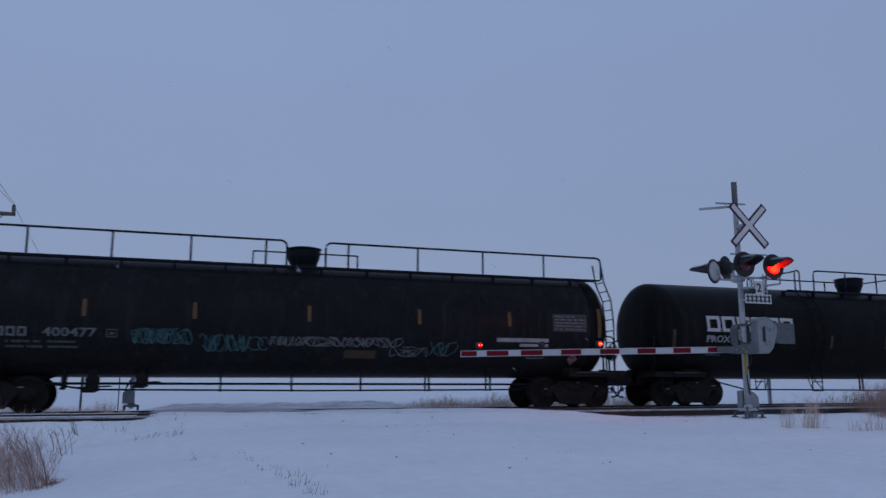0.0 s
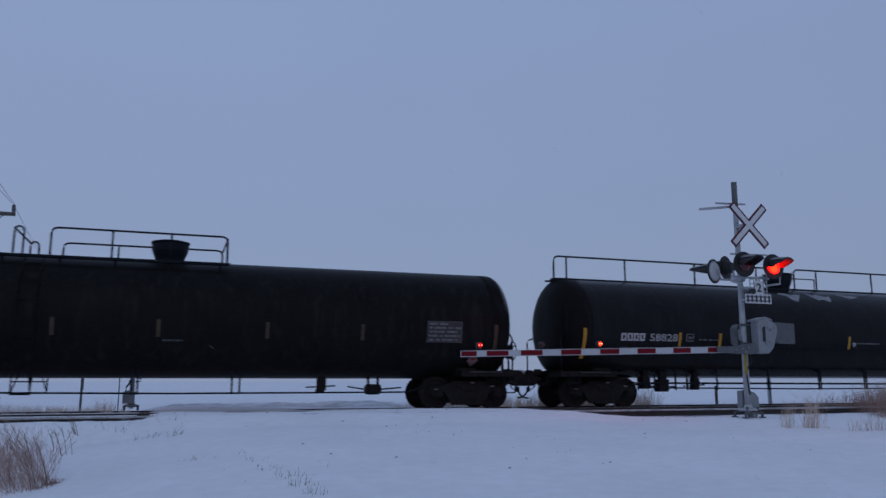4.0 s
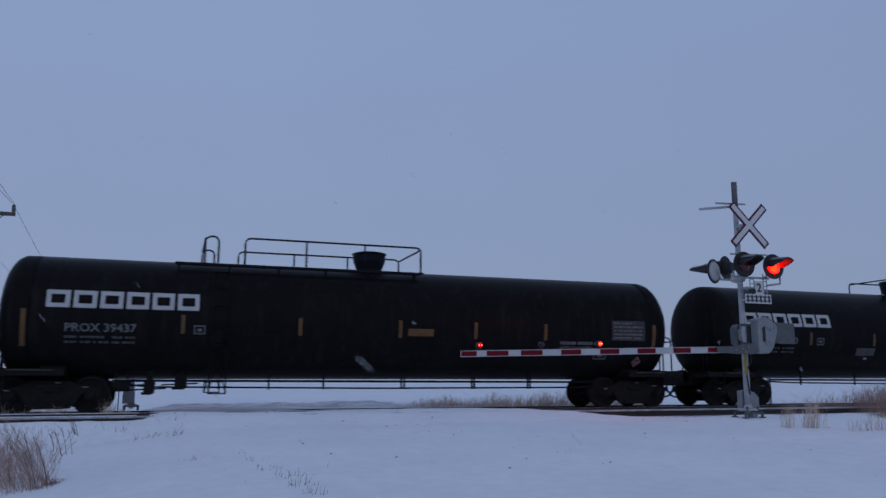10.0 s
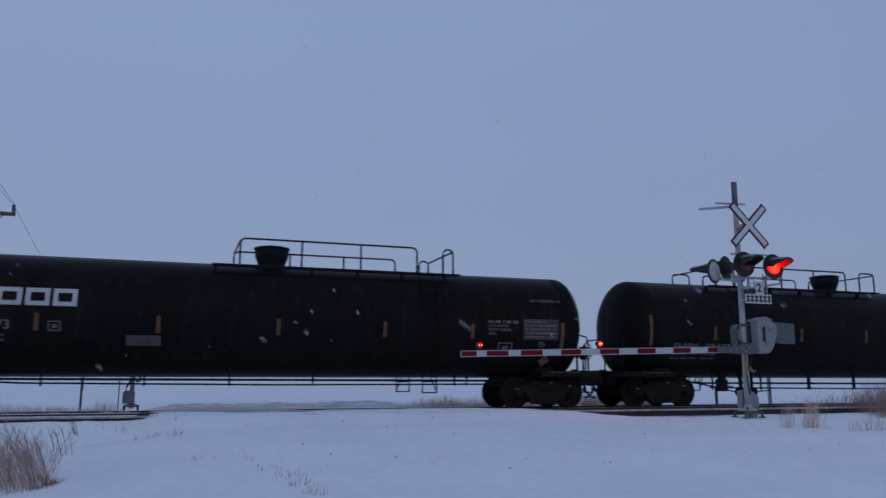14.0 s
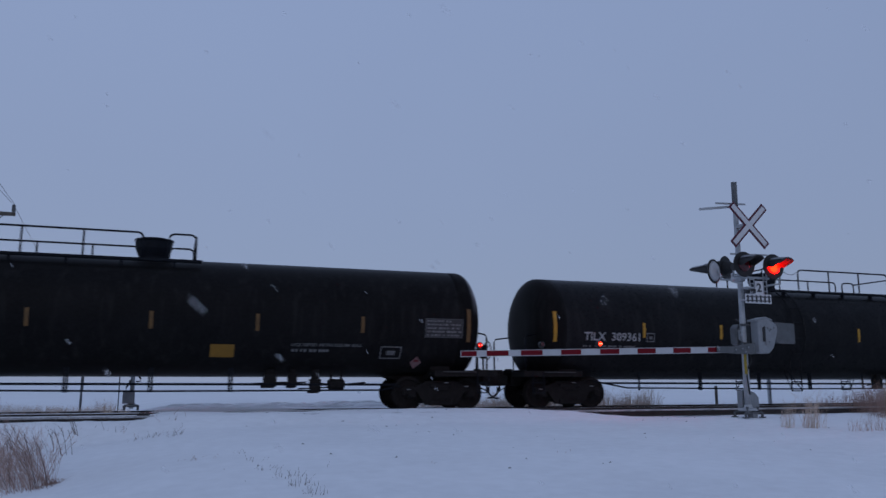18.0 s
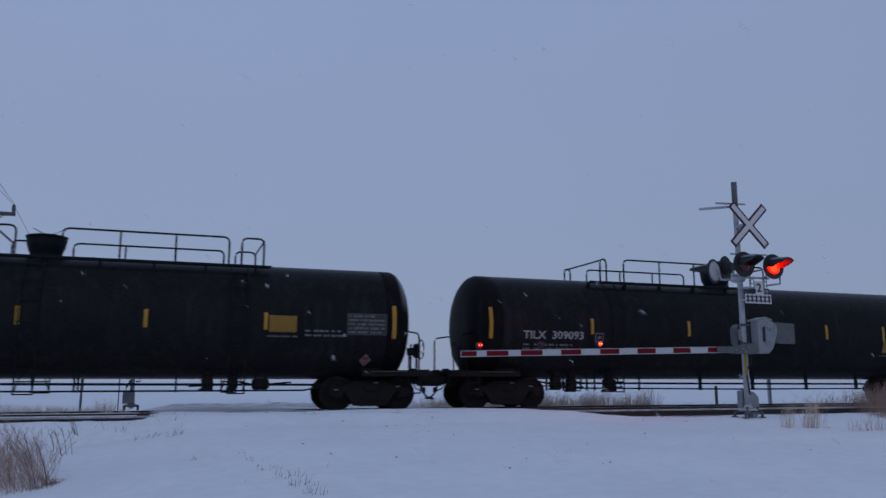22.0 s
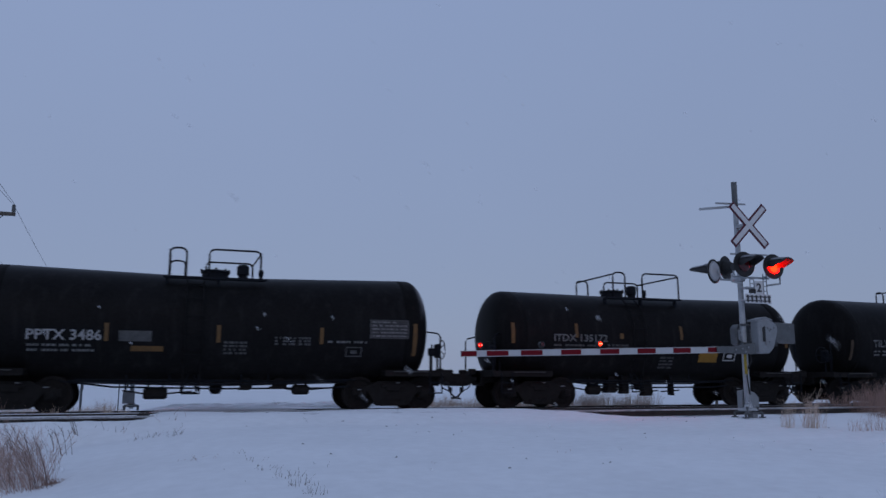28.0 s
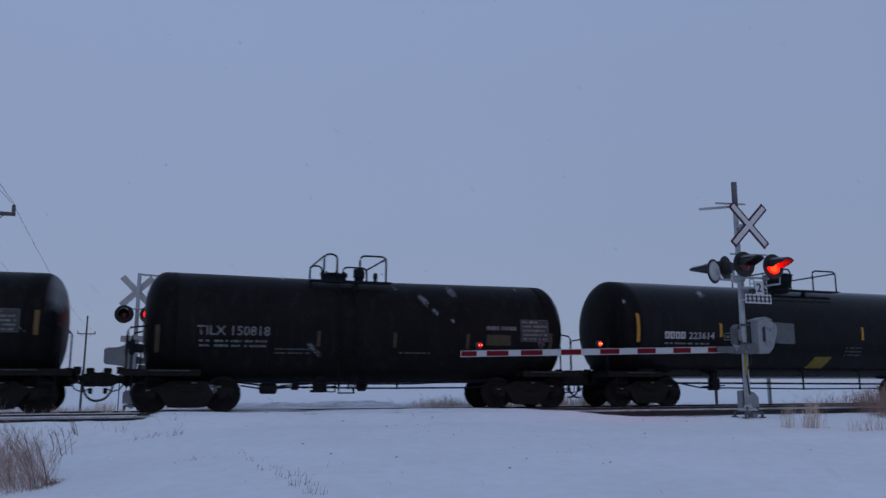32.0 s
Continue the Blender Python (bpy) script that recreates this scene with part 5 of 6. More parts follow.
    box(bm, -0.05, 0.05, -0.33, 0.02, 4.25, 4.33, 0.01)
    part("sign_clamp", finish("sign_clamp", bm, "galv"), t)
    # rear X sign, seen nearly edge-on, and bracket
    bm = bmesh.new()
    box(bm, -0.92, 0.06, 0.10, 0.14, -0.028, 0.028, 0.01)
    part("upper_arm", finish("upper_arm", bm, "galv"), t, "thin grey bracket arm", pose(0, 0, 4.81, 0, -8, 0))
    bm = bmesh.new()
    box(bm, -0.25, 0.60, 0.145, 0.17, 4.86, 4.905, 0.008)
    part("upper_arm", finish("upper_arm", bm, "galv"), t, "thin grey bracket arm", pose(0, 0, 0, 0, -2, 0))
    bm = bmesh.new()
    for x in (0.06, 0.17, 0.43, 0.52):
        tube(bm, [(x, -0.25, 2.72), (x, -0.25, 3.2 if x > 0.3 else 3.08)], 0.013, 6)
    for k in range(4):
        tube(bm, [(0.06, -0.25, 2.76 + 0.1 * k), (0.17, -0.25, 2.76 + 0.1 * k)], 0.011, 5)
        tube(bm, [(0.43, -0.25, 2.80 + 0.11 * k), (0.52, -0.25, 2.80 + 0.11 * k)], 0.011, 5)
    part("sign_frame", finish("sign_frame", bm, "galv"), t, "small ladder-like sign frame")
    # number-of-tracks sign
    bm = box(bmesh.new(), -0.11, 0.11, -0.006, 0.006, -0.15, 0.15, 0.004)
    sg = part("track_number_sign", finish("track_number_sign", bm, "signwhite"), t, "small white sign with the figure 2", pose(0.26, -0.3, 2.87))
    cu = bpy.data.curves.new("figure", "FONT")
    cu.body, cu.size, cu.offset, cu.extrude = "2", 0.27, 0.007, 0.002
    ob = bpy.data.objects.new("figure", cu)
    me = bpy.data.meshes.new_from_object(ob)
    bpy.data.objects.remove(ob)
    me.transform(Matrix.Translation((-0.075, -0.010, -0.095)) @ Matrix.Rotation(radians(90), 4, "X"))
    me.materials.clear()
    me.materials.append(M["signblack"])
    part("figure", me, sg, "black figure 2")
    bm = box(bmesh.new(), -0.36, 0.36, -0.006, 0.006, -0.105, 0.105, 0.004)
    sg = part("track_sign", finish("track_sign", bm, "signwhite"), t, "white sign with a black track symbol", pose(0.22, -0.3, 2.615))
    for z in (-0.045, 0.045):
        part("symbol_rail", finish("symbol_rail", box(bmesh.new(), -0.34, 0.34, -0.011, -0.0065, z - 0.012, z + 0.012), "signblack"), sg)
    for k in range(6):
        x = -0.29 + k * 0.116
        part("symbol_tie", finish("symbol_tie", box(bmesh.new(), x - 0.022, x + 0.022, -0.014, -0.007, -0.08, 0.08), "signblack"), sg)
    bm = bmesh.new()
    for z in (2.6, 2.87):
        box(bm, -0.06, 0.26, -0.295, -0.03, z - 0.015, z + 0.015)
    part("sign_clamp", finish("sign_clamp", bm, "galv"), t)
    bm = box(bmesh.new(), -0.02, 0.15, -0.33, -0.28, 2.735, 2.83, 0.01)
    part("relay_box", finish("relay_box", bm, "black"), t, "small black box beside the figure sign")
    gate_machine(t)
    gate_arm(t, -0.75, -6.90, -0.28, 1.47, 1.31, ((6.52, "bulb"), (5.18, ""), (3.87, "ember")))
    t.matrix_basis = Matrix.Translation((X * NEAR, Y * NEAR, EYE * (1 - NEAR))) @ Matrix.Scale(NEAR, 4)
    return t


def gate_machine(t):
    """The drive housing to one side of the mast, with its shaft gear and counterweight."""
    bm = bmesh.new()
    out = [(0.06, 1.40), (0.33, 1.40), (0.47, 1.53), (0.48, 1.66), (0.60, 1.90), (0.58, 2.02), (0.50, 2.10), (0.30, 2.17), (0.06, 2.12)]
    slab(bm, out, -0.36, -0.10)
    bmesh.ops.bevel(bm, geom=bm.edges[:], offset=0.02, segments=1, affect="EDGES")
    m = part("gate_machine", finish("gate_machine", bm, "alu"), t, "light grey gate drive housing", pose(0.05, 0, 0))
    bm = slab(bmesh.new(), [(0.24, 1.58), (0.42, 1.62), (0.54, 1.88), (0.5, 2.0), (0.24, 2.02)], -0.375, -0.361)
    part("cover", finish("cover", bm, "alu"), m, "bolted cover plate")
    bm = slab(bmesh.new(), [(0.02, 2.10), (0.34, 2.16), (0.48, 2.13), (0.48, 2.16), (0.3, 2.215), (0.02, 2.15)], -0.33, -0.06)
    part("lid", finish("lid", bm, "alu"), m, "sloping lid")
    bm = slab(bmesh.new(), [(0.17, 1.66), (0.23, 1.66), (0.23, 2.0), (0.17, 1.96)], -0.372, -0.359)
    part("slot", finish("slot", bm, "black"), m, "dark slot in the housing")
    for x, z in ((0.30, 1.96), (0.47, 1.97), (0.32, 1.65), (0.38, 1.93), (0.35, 1.90)):
        bm = lathe(bmesh.new(), [(-0.39, 0.014), (-0.374, 0.014)], "y", 8, (x, 0, z))
        part("bolt", finish("bolt", bm, "dkgalv"), m)
    bm = slab(bmesh.new(), [(0.72, 1.70), (0.79, 1.64), (1.24, 1.63), (1.26, 1.65), (1.26, 2.09), (0.72, 2.11)], -0.20, -0.12)
    part("counterweight", finish("counterweight", bm, "dkgalv"), t, "flat grey counterweight")
    bm = box(bmesh.new(), 0.45, 0.80, -0.19, -0.13, 1.74, 1.84, 0.01)
    part("weight_link", finish("weight_link", bm, "dkgalv"), t)
    # shaft gear behind the mast
    bm = slab(bmesh.new(), [(-0.28, 1.62), (-0.05, 1.55), (0.12, 1.55), (0.12, 2.08), (-0.2, 2.07), (-0.29, 1.98)], 0.08, 0.30)
    bmesh.ops.bevel(bm, geom=bm.edges[:], offset=0.025, segments=1, affect="EDGES")
    g = part("shaft_box", finish("shaft_box", bm, "dkgalv"), t, "grey shaft housing behind the mast", pose(0.15, 0, 0))
    bm = tube(bmesh.new(), [(-0.09, -0.02, 2.06), (-0.24, -0.02, 2.03), (-0.29, -0.02, 1.92), (-0.28, -0.02, 1.72), (-0.18, -0.02, 1.64)], 0.018, 6)
    part("guard_loop", finish("guard_loop", bm, "alu", True), g, "bent guard rod")
    for x, z, r in ((-0.16, 1.88, 0.06), (-0.19, 1.74, 0.045)):
        bm = lathe(bmesh.new(), [(0.0, r), (0.075, r), (0.075, 0.0)], "y", 14, (x, 0.0, z))
        part("gear_hub", finish("gear_hub", bm, "alu"), g)
    bm = bmesh.new()
    for z in (2.02, 1.60):
        lathe(bm, [(z, 0.085), (z + 0.05, 0.085)], "z", 16)
        box(bm, -0.13, 0.16, -0.11, -0.085, z + 0.005, z + 0.045, 0.006)
    part("machine_clamp", finish("machine_clamp", bm, "dkgalv"), t, "dark mast clamp")


def gate_arm(t, x0, x1, y, z0, z1, lamps, sheets=("armred", "armwhite"), hot=0.011, label="striped red and white gate arm, lowered"):
    """A lowered striped arm from the drive shaft to its tip."""
    sg = -1 if x1 < x0 else 1
    slope = (z1 - z0) / (x1 - x0)
    bm = bmesh.new()
    far = (x0 + sg * 0.25, z0)
    for dy in (-0.05, 0.05):
        slab(bm, [(0.0, 1.38), (0.0, 1.62), (sg * 0.22, 1.60), (sg * 0.42, 1.55), (far[0], far[1] + 0.062), (far[0], far[1] - 0.062), (sg * 0.30, 1.385)], y + dy - 0.012, y + dy + 0.012)
    br = part("arm_bracket", finish("arm_bracket", bm, "dkgalv"), t, "forked weathered arm bracket")
    for d, q in ((0.18, 1.53), (0.34, 1.49), (0.52, 1.47), (0.26, 1.43)):
        part("bolt", finish("bolt", lathe(bmesh.new(), [(y - 0.085, 0.02), (y - 0.06, 0.02)], "y", 8, (sg * d, 0, q)), "alu"), br)
    arm = None
    edges = [0, 0.32, 0.53, 0.99, 1.26, 1.73, 2.145, 2.6, 3.04, 3.49, 3.925]
    while edges[-1] < abs(x1 - x0) - 0.46:
        edges.append(edges[-1] + 0.44)
    edges.append(abs(x1 - x0))
    for k, (a, b) in enumerate(zip(edges, edges[1:])):
        xa, xb = x1 - sg * a, x1 - sg * b
        ha, hb = 0.06 + 0.004 * a / 3, 0.06 + 0.004 * b / 3
        za, zb = z0 + slope * (xa - x0), z0 + slope * (xb - x0)
        bm = slab(bmesh.new(), [(xa, za - ha), (xb, zb - hb), (xb, zb + hb), (xa, za + ha)], y - 0.02, y + 0.02)
        red = sheets[0] == "armred" and k % 2 == 0
        me = finish("gate_arm" if arm is None else "arm_section", bm, sheets[1] if red else sheets[k % 2])
        if arm is None:
            arm = part("gate_arm", me, t, label)
        else:
            part("arm_section", me, arm)
        if red:
            w = 0.8
            bm = slab(bmesh.new(), [(xa, za - ha * w), (xb, zb - hb * w), (xb, zb + hb * w), (xa, za + ha * w)], y - 0.024, y - 0.0205)
            part("arm_stripe", finish("arm_stripe", bm, sheets[0]), arm, "red reflective stripe")
    for d, on in lamps:
        x = sg * d
        z = z0 + slope * (x - x0) + 0.06
        bm = bmesh.new()
        box(bm, x - 0.04, x + 0.04, y - 0.03, y + 0.03, z, z + 0.05, 0.01)
        lathe(bm, [(y - 0.05, 0.0), (y - 0.05, 0.06), (y + 0.05, 0.06), (y + 0.05, 0.0)], "y", 12, (x, 0, z + 0.1))
        lp = part("arm_lamp", finish("arm_lamp", bm, "black"), arm, "small lamp on the gate arm")
        bm = lathe(bmesh.new(), [(y - 0.052, 0.044), (y - 0.065, 0.038), (y - 0.075, 0.0)], "y", 12, (x, 0, z + 0.1))
        part("lens", finish("lens", bm, on or "unlit", True), lp, "glowing red lens" if on else "dark lens")
        for q in (-0.024, 0.024) if on else ():
            bm = lathe(bmesh.new(), [(y - 0.066, hot), (y - 0.08, hot * 0.8), (y - 0.084, 0.0)], "y", 10, (x + q, 0, z + 0.1))
            part("bulb", finish("bulb", bm, "spark", True), lp, "small hot bulb")


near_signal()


def far_signal():
    X, Y = -1.13, 26.8
    t = thing("crossing_signal", X, Y, -0.05, "grey crossing signal mast beyond the track with its gate down", "crossing signal", "level crossing signals")
    bm = lathe(bmesh.new(), [(0.0, 0.07), (2.2, 0.066), (4.28, 0.06), (4.30, 0.0)], "z", 16)
    part("mast", finish("mast", bm, "galv", True), t, "round galvanised mast")
    bm = lathe(bmesh.new(), [(0.09, 0.22), (0.12, 0.22), (0.14, 0.12), (0.2, 0.09), (0.21, 0.0)], "z", 16)
    part("mast_foot", finish("mast_foot", bm, "alu"), t)
    for a, b in ((-0.2, -0.18), (0.2, -0.18), (-0.2, 0.18), (0.2, 0.18)):
        bm = box(bmesh.new(), a - 0.03, a + 0.03, b - 0.03, b + 0.03, -0.05, 0.09, 0.004)
        part("base_leg", finish("base_leg", bm, "dkgalv"), t, "short steel leg")
    bm = box(bmesh.new(), -0.24, 0.24, -0.21, -0.16, 0.05, 0.088, 0.004)
    part("base_frame", finish("base_frame", bm, "dkgalv"), t, "steel base frame on the snow")
    bm = slab(bmesh.new(), [(-0.26, 0.16), (0.09, 0.16), (0.09, 0.52), (0.04, 0.56), (-0.16, 0.56), (-0.26, 0.50)], -0.2, 0.02)
    jb = part("junction_box", finish("junction_box", bm, "alu"), t, "grey junction box at the mast foot")
    bm = box(bmesh.new(), -0.23, -0.06, -0.212, -0.201, 0.2, 0.47, 0.004)
    part("door", finish("door", bm, "alu"), jb)
    bm = tube(bmesh.new(), [(-0.18, -0.1, 0.54), (-0.17, -0.12, 0.66), (-0.10, -0.12, 0.76), (-0.06, -0.1, 0.88)], 0.03, 6)
    part("cable", finish("cable", bm, "hose", True), t, "black cable at the box")
    bm = tube(bmesh.new(), [(0.10, -0.1, 1.2), (0.14, -0.14, 1.05), (0.24, -0.14, 0.92), (0.22, -0.12, 0.84), (0.1, -0.1, 0.84)], 0.026, 6)
    part("cable", finish("cable", bm, "hose", True), t, "black drooping cable")
    bm = bmesh.new()
    tube(bm, [(-0.42, -0.12, 3.12), (0.42, -0.12, 3.12)], 0.025, 8)
    for x in (-0.37, 0.37):
        tube(bm, [(x, -0.12, 3.12), (x, -0.18, 2.93)], 0.022, 6)
    tube(bm, [(0, -0.12, 3.12), (0, 0, 3.12)], 0.03, 6)
    part("lamp_bracket", finish("lamp_bracket", bm, "galv"), t)
    disc_lamp(t, -0.37, -0.3, 2.93, -1, "unlit", "round black lamp background")
    disc_lamp(t, 0.37, -0.3, 2.93, -1, "lit", "round black lamp background with lit lamp")
    crossbuck(t, -0.05, 0.12, 3.70, 1)
    bm = box(bmesh.new(), -0.2, 0.75, -0.05, -0.02, 4.16, 4.22, 0.01)
    part("upper_arm", finish("upper_arm", bm, "galv"), t, "thin grey bracket arm", pose(0, 0, 0.05, 0, 3, 0))
    bm = box(bmesh.new(), -0.45, 0.4, 0.1, 0.115, 2.08, 2.28, 0.004)
    part("track_sign", finish("track_sign", bm, "signback"), t, "back of a small sign plate")
    # drive housing with its weights to the left, arm across the road
    bm = slab(bmesh.new(), [(-0.12, 1.18), (-0.35, 1.34), (-0.85, 1.38), (-0.9, 1.46), (-0.9, 1.85), (-0.8, 1.9), (-0.45, 1.9), (-0.3, 2.0), (-0.02, 2.0), (-0.02, 1.18)], 0.05, 0.35)
    bmesh.ops.bevel(bm, geom=bm.edges[:], offset=0.02, segments=1, affect="EDGES")
    part("gate_machine", finish("gate_machine", bm, "alu"), t, "grey gate drive housing")
    bm = box(bmesh.new(), 0.12, 0.5, 0.0, 0.25, 1.24, 1.36, 0.02)
    part("arm_lever", finish("arm_lever", bm, "dkgalv"), t)
    gate_arm(t, 0.5, 5.9, 0.1, 1.29, 1.07, ((5.59, "lit"), (4.07, "lit"), (2.6, "")), ("black", "black"), 0.034, "dark back of a lowered gate arm")
    return t


far_signal()


# ---- power line ----
def on_plan(right, ahead):
    c, s = math.cos(radians(19.0)), math.sin(radians(19.0))
    return right * c + ahead * s, -right * s + ahead * c


POLES = [(*on_plan(13.9, -54.0), 0.0), (*on_plan(-18.66, 30.9), 0.0), (*on_plan(-51.0, 112.0), 0.0)]
ARM_Z, LINE_DIR = 7.55, math.atan2(POLES[2][1] - POLES[1][1], POLES[2][0] - POLES[1][0])


def power_pole(x, y, top):
    g = rise(x, y)
    t = tagged(new("utility_pole"), "weathered wooden utility pole with a crossarm", "utility pole", "power line poles")
    t.matrix_basis = pose(x, y, g, 0, 0, math.degrees(LINE_DIR) - 90)
    bm = lathe(bmesh.new(), [(-0.1, 0.16), (3, 0.15), (top - g, 0.11), (top - g + 0.02, 0.0)], "z", 12)
    part("pole", finish("pole", bm, "wood", True), t)
    bm = box(bmesh.new(), -1.2, 1.2, -0.17, -0.06, ARM_Z - 0.09 - g, ARM_Z + 0.06 - g, 0.01)
    part("crossarm", finish("crossarm", bm, "wood"), t)
    for q in (-1.12, 1.12):
        bm = lathe(bmesh.new(), [(ARM_Z - g, 0.03), (ARM_Z + 0.1 - g, 0.03), (ARM_Z + 0.1 - g, 0.08), (ARM_Z + 0.36 - g, 0.065), (ARM_Z + 0.42 - g, 0.0)], "z", 10, (q, -0.115, 0))
        part("insulator", finish("insulator", bm, "dkgalv"), t)
    bm = tube(bmesh.new(), [(-0.75, -0.07, ARM_Z - 0.1 - g), (0, -0.1, ARM_Z - 0.75 - g), (0.75, -0.07, ARM_Z - 0.1 - g)], 0.02, 5)
    part("brace", finish("brace", bm, "dkgalv"), t)
    return t


for px, py, _ in POLES:
    power_pole(px, py, 10.1)
for off, z, sag, spans in ((-1.12, ARM_Z + 0.36, 1.0, 2), (1.12, ARM_Z + 0.36, 1.0, 2), (1.12, ARM_Z + 0.42, 0.05, 1)):
    for (ax, ay, _), (bx, by, _) in list(zip(POLES, POLES[1:]))[:spans]:
        ca, sa = math.cos(LINE_DIR - math.pi / 2), math.sin(LINE_DIR - math.pi / 2)
        pts = []
        for i in range(25):
            k = i / 24
            pts.append((ax + (bx - ax) * k + off * ca + 0.115 * sa, ay + (by - ay) * k + off * sa - 0.115 * ca, z - sag * 4 * k * (1 - k)))
        tagged(new("power_wire", finish("power_wire", tube(bmesh.new(), pts, 0.009, 5), "wire", True)), "thin sagging power wire between the poles", "wire", "power line wires")


# ---- posts beyond the track ----
def post(x, y, h, r, mat, label, kind="marker post"):
    bm = lathe(bmesh.new(), [(-0.15, r), (h - 0.02, r * 0.95), (h, r * 0.6)], "z", 8)
    ob = tagged(new(kind.replace(" ", "_"), finish("post", bm, mat)), label, kind)
    ob.matrix_basis = pose(x, y, rise(x, y))


post(-2.9, 30.0, 1.5, 0.04, "dkgalv", "thin grey steel marker post in the snow")
post(-1.75, 31.0, 1.3, 0.02, "dkgalv", "very thin grey steel marker post in the snow")
post(21.1, 27.0, 0.8, 0.06, "wood", "short dark wooden stub post in the snow", "stub post")
post(22.9, 26.0, 1.7, 0.08, "galv", "grey steel post on a foot beyond the track")


# ---- dry weeds and grass ----
def weeds(name, spots, label, mat, blades, hmin, hmax, lean, width, branchy, category="grass", seed=3, bias=0.1):
    """Tufts of thin bent stems; spots: centre, radius and count share."""
    rnd = random.Random(seed)
    vs, fs = [], []

    def stem(x, y, z, h, w, dx, dy, segs=3):
        i0 = len(vs)
        ang = rnd.uniform(0, math.pi)
        cx, cy = math.cos(ang) * w, math.sin(ang) * w
        for k in range(segs + 1):
            q = k / segs
            ww = 1 - 0.75 * q
            r = q * (0.75 + 0.25 * q)
            px, py, pz = x + dx * h * r, y + dy * h * r, z + h * q * (1 - 0.12 * q)
            for a in (0, 2.094, 4.189):
                ca, sa = math.cos(a), math.sin(a)
                vs.append((px + (cx * ca - cy * sa) * ww, py + (cy * ca + cx * sa) * ww, pz))
        for k in range(segs):
            for a in range(3):
                p, q = i0 + k * 3 + a, i0 + k * 3 + (a + 1) % 3
                fs.append((p, q, q + 3, p + 3))
        return x + dx * h * 0.4, y + dy * h * 0.4

    for cx, cy, rad, share, hs in spots:
        for _ in range(int(blades * share)):
            a, r = rnd.uniform(0, 2 * math.pi), rad * rnd.random() ** 0.6
            x, y = cx + r * math.cos(a), cy + r * math.sin(a)
            h = rnd.uniform(hmin, hmax) * hs * (1 - 0.4 * r / rad)
            dx, dy = rnd.gauss(bias, lean), rnd.gauss(0, lean)
            z = rise(x, y) - 0.03
            stem(x, y, z, h, width * rnd.uniform(0.6, 1.3), dx, dy)
            if branchy and rnd.random() < branchy:
                for _ in range(rnd.randint(2, 5)):
                    q = rnd.uniform(0.45, 0.95)
                    k = q * (0.75 + 0.25 * q)
                    stem(x + dx * h * k, y + dy * h * k, z + h * q * (1 - 0.12 * q), h * rnd.uniform(0.12, 0.3), width * 0.6, rnd.uniform(-0.9, 0.9) + dx, rnd.uniform(-0.9, 0.9), 2)
    me = bpy.data.meshes.new(name)
    me.from_pydata(vs, [], fs)
    me.materials.append(M[mat])
    tagged(new(name, me), label, category, kind="stuff")


CLUMP = [(-1.62, 10.8, 0.3, 0.7, 1.0), (-1.8, 11.3, 0.4, 1.0, 1.1), (-2.25, 11.5, 0.5, 1.3, 1.15), (-2.45, 12.7, 0.5, 0.9, 1.1), (-2.15, 10.5, 0.45, 0.9, 1.05), (-1.5, 11.4, 0.2, 0.5, 1.05), (-1.85, 12.9, 0.4, 0.5, 0.95)]
weeds("tall_weeds", CLUMP, "tall dry pale weeds standing in snow beside the road", "pale_stem", 110, 0.25, 0.95, 0.42, 0.0032, 1.0, "weeds", 11, -0.4)
weeds("tall_weeds", CLUMP, "dark dry weed stalks standing in snow beside the road", "dark_stem", 6, 0.6, 1.12, 0.2, 0.0055, 1.0, "weeds", 21, -0.45)
weeds("tall_weeds", [(-1.52, 14.2, 0.12, 0.25, 0.9), (-1.62, 16.4, 0.1, 0.3, 0.8), (-2.0, 15.2, 0.25, 0.4, 0.85)], "single dark stalks leaning over the snow", "dark_stem", 15, 0.5, 0.85, 0.14, 0.008, 0.8, "weeds", 27, -0.3)
weeds("tall_weeds", [(-1.33, 11.0, 0.09, 1.0, 1.0), (-1.45, 10.8, 0.14, 0.6, 0.8)], "low brown tuft at the foot of the weeds", "stem", 90, 0.07, 0.17, 0.6, 0.005, 0.3, "grass", 28)
weeds("tall_weeds", CLUMP, "reddish brown dry weeds standing in snow beside the road", "stem", 16, 0.4, 1.05, 0.38, 0.0042, 1.0, "weeds", 41, -0.42)
weeds("tall_grass", [(-2.9 + 0.28 * k, 25.4 + 0.2 * math.sin(k * 1.7), 0.3, 0.5 + 0.3 * (k % 2), 0.75) for k in range(6)], "faint pale grass beside the far signal", "pale_stem", 70, 0.15, 0.42, 0.4, 0.0034, 0.4, "grass", 51)
weeds("tall_grass", [(7.5 + 0.57 * k, 25.0 + 0.3 * math.sin(k * 2.1), 0.55, 0.5 + 0.3 * (k % 3), 0.42 + 0.3 * math.sin(k * 0.9) ** 2 + 0.045 * k) for k in range(17)], "band of dry straw-coloured grass beyond the track", "straw", 210, 0.25, 0.78, 0.22, 0.0056, 0.2, "grass", 12)
weeds("tall_grass", [(18.5 + 0.9 * k, 26.5 + 0.3 * math.sin(k * 2.1), 0.7, 0.5, 0.45) for k in range(8)], "low dry grass beyond the track", "straw", 200, 0.2, 0.5, 0.3, 0.006, 0.15, "grass", 22)
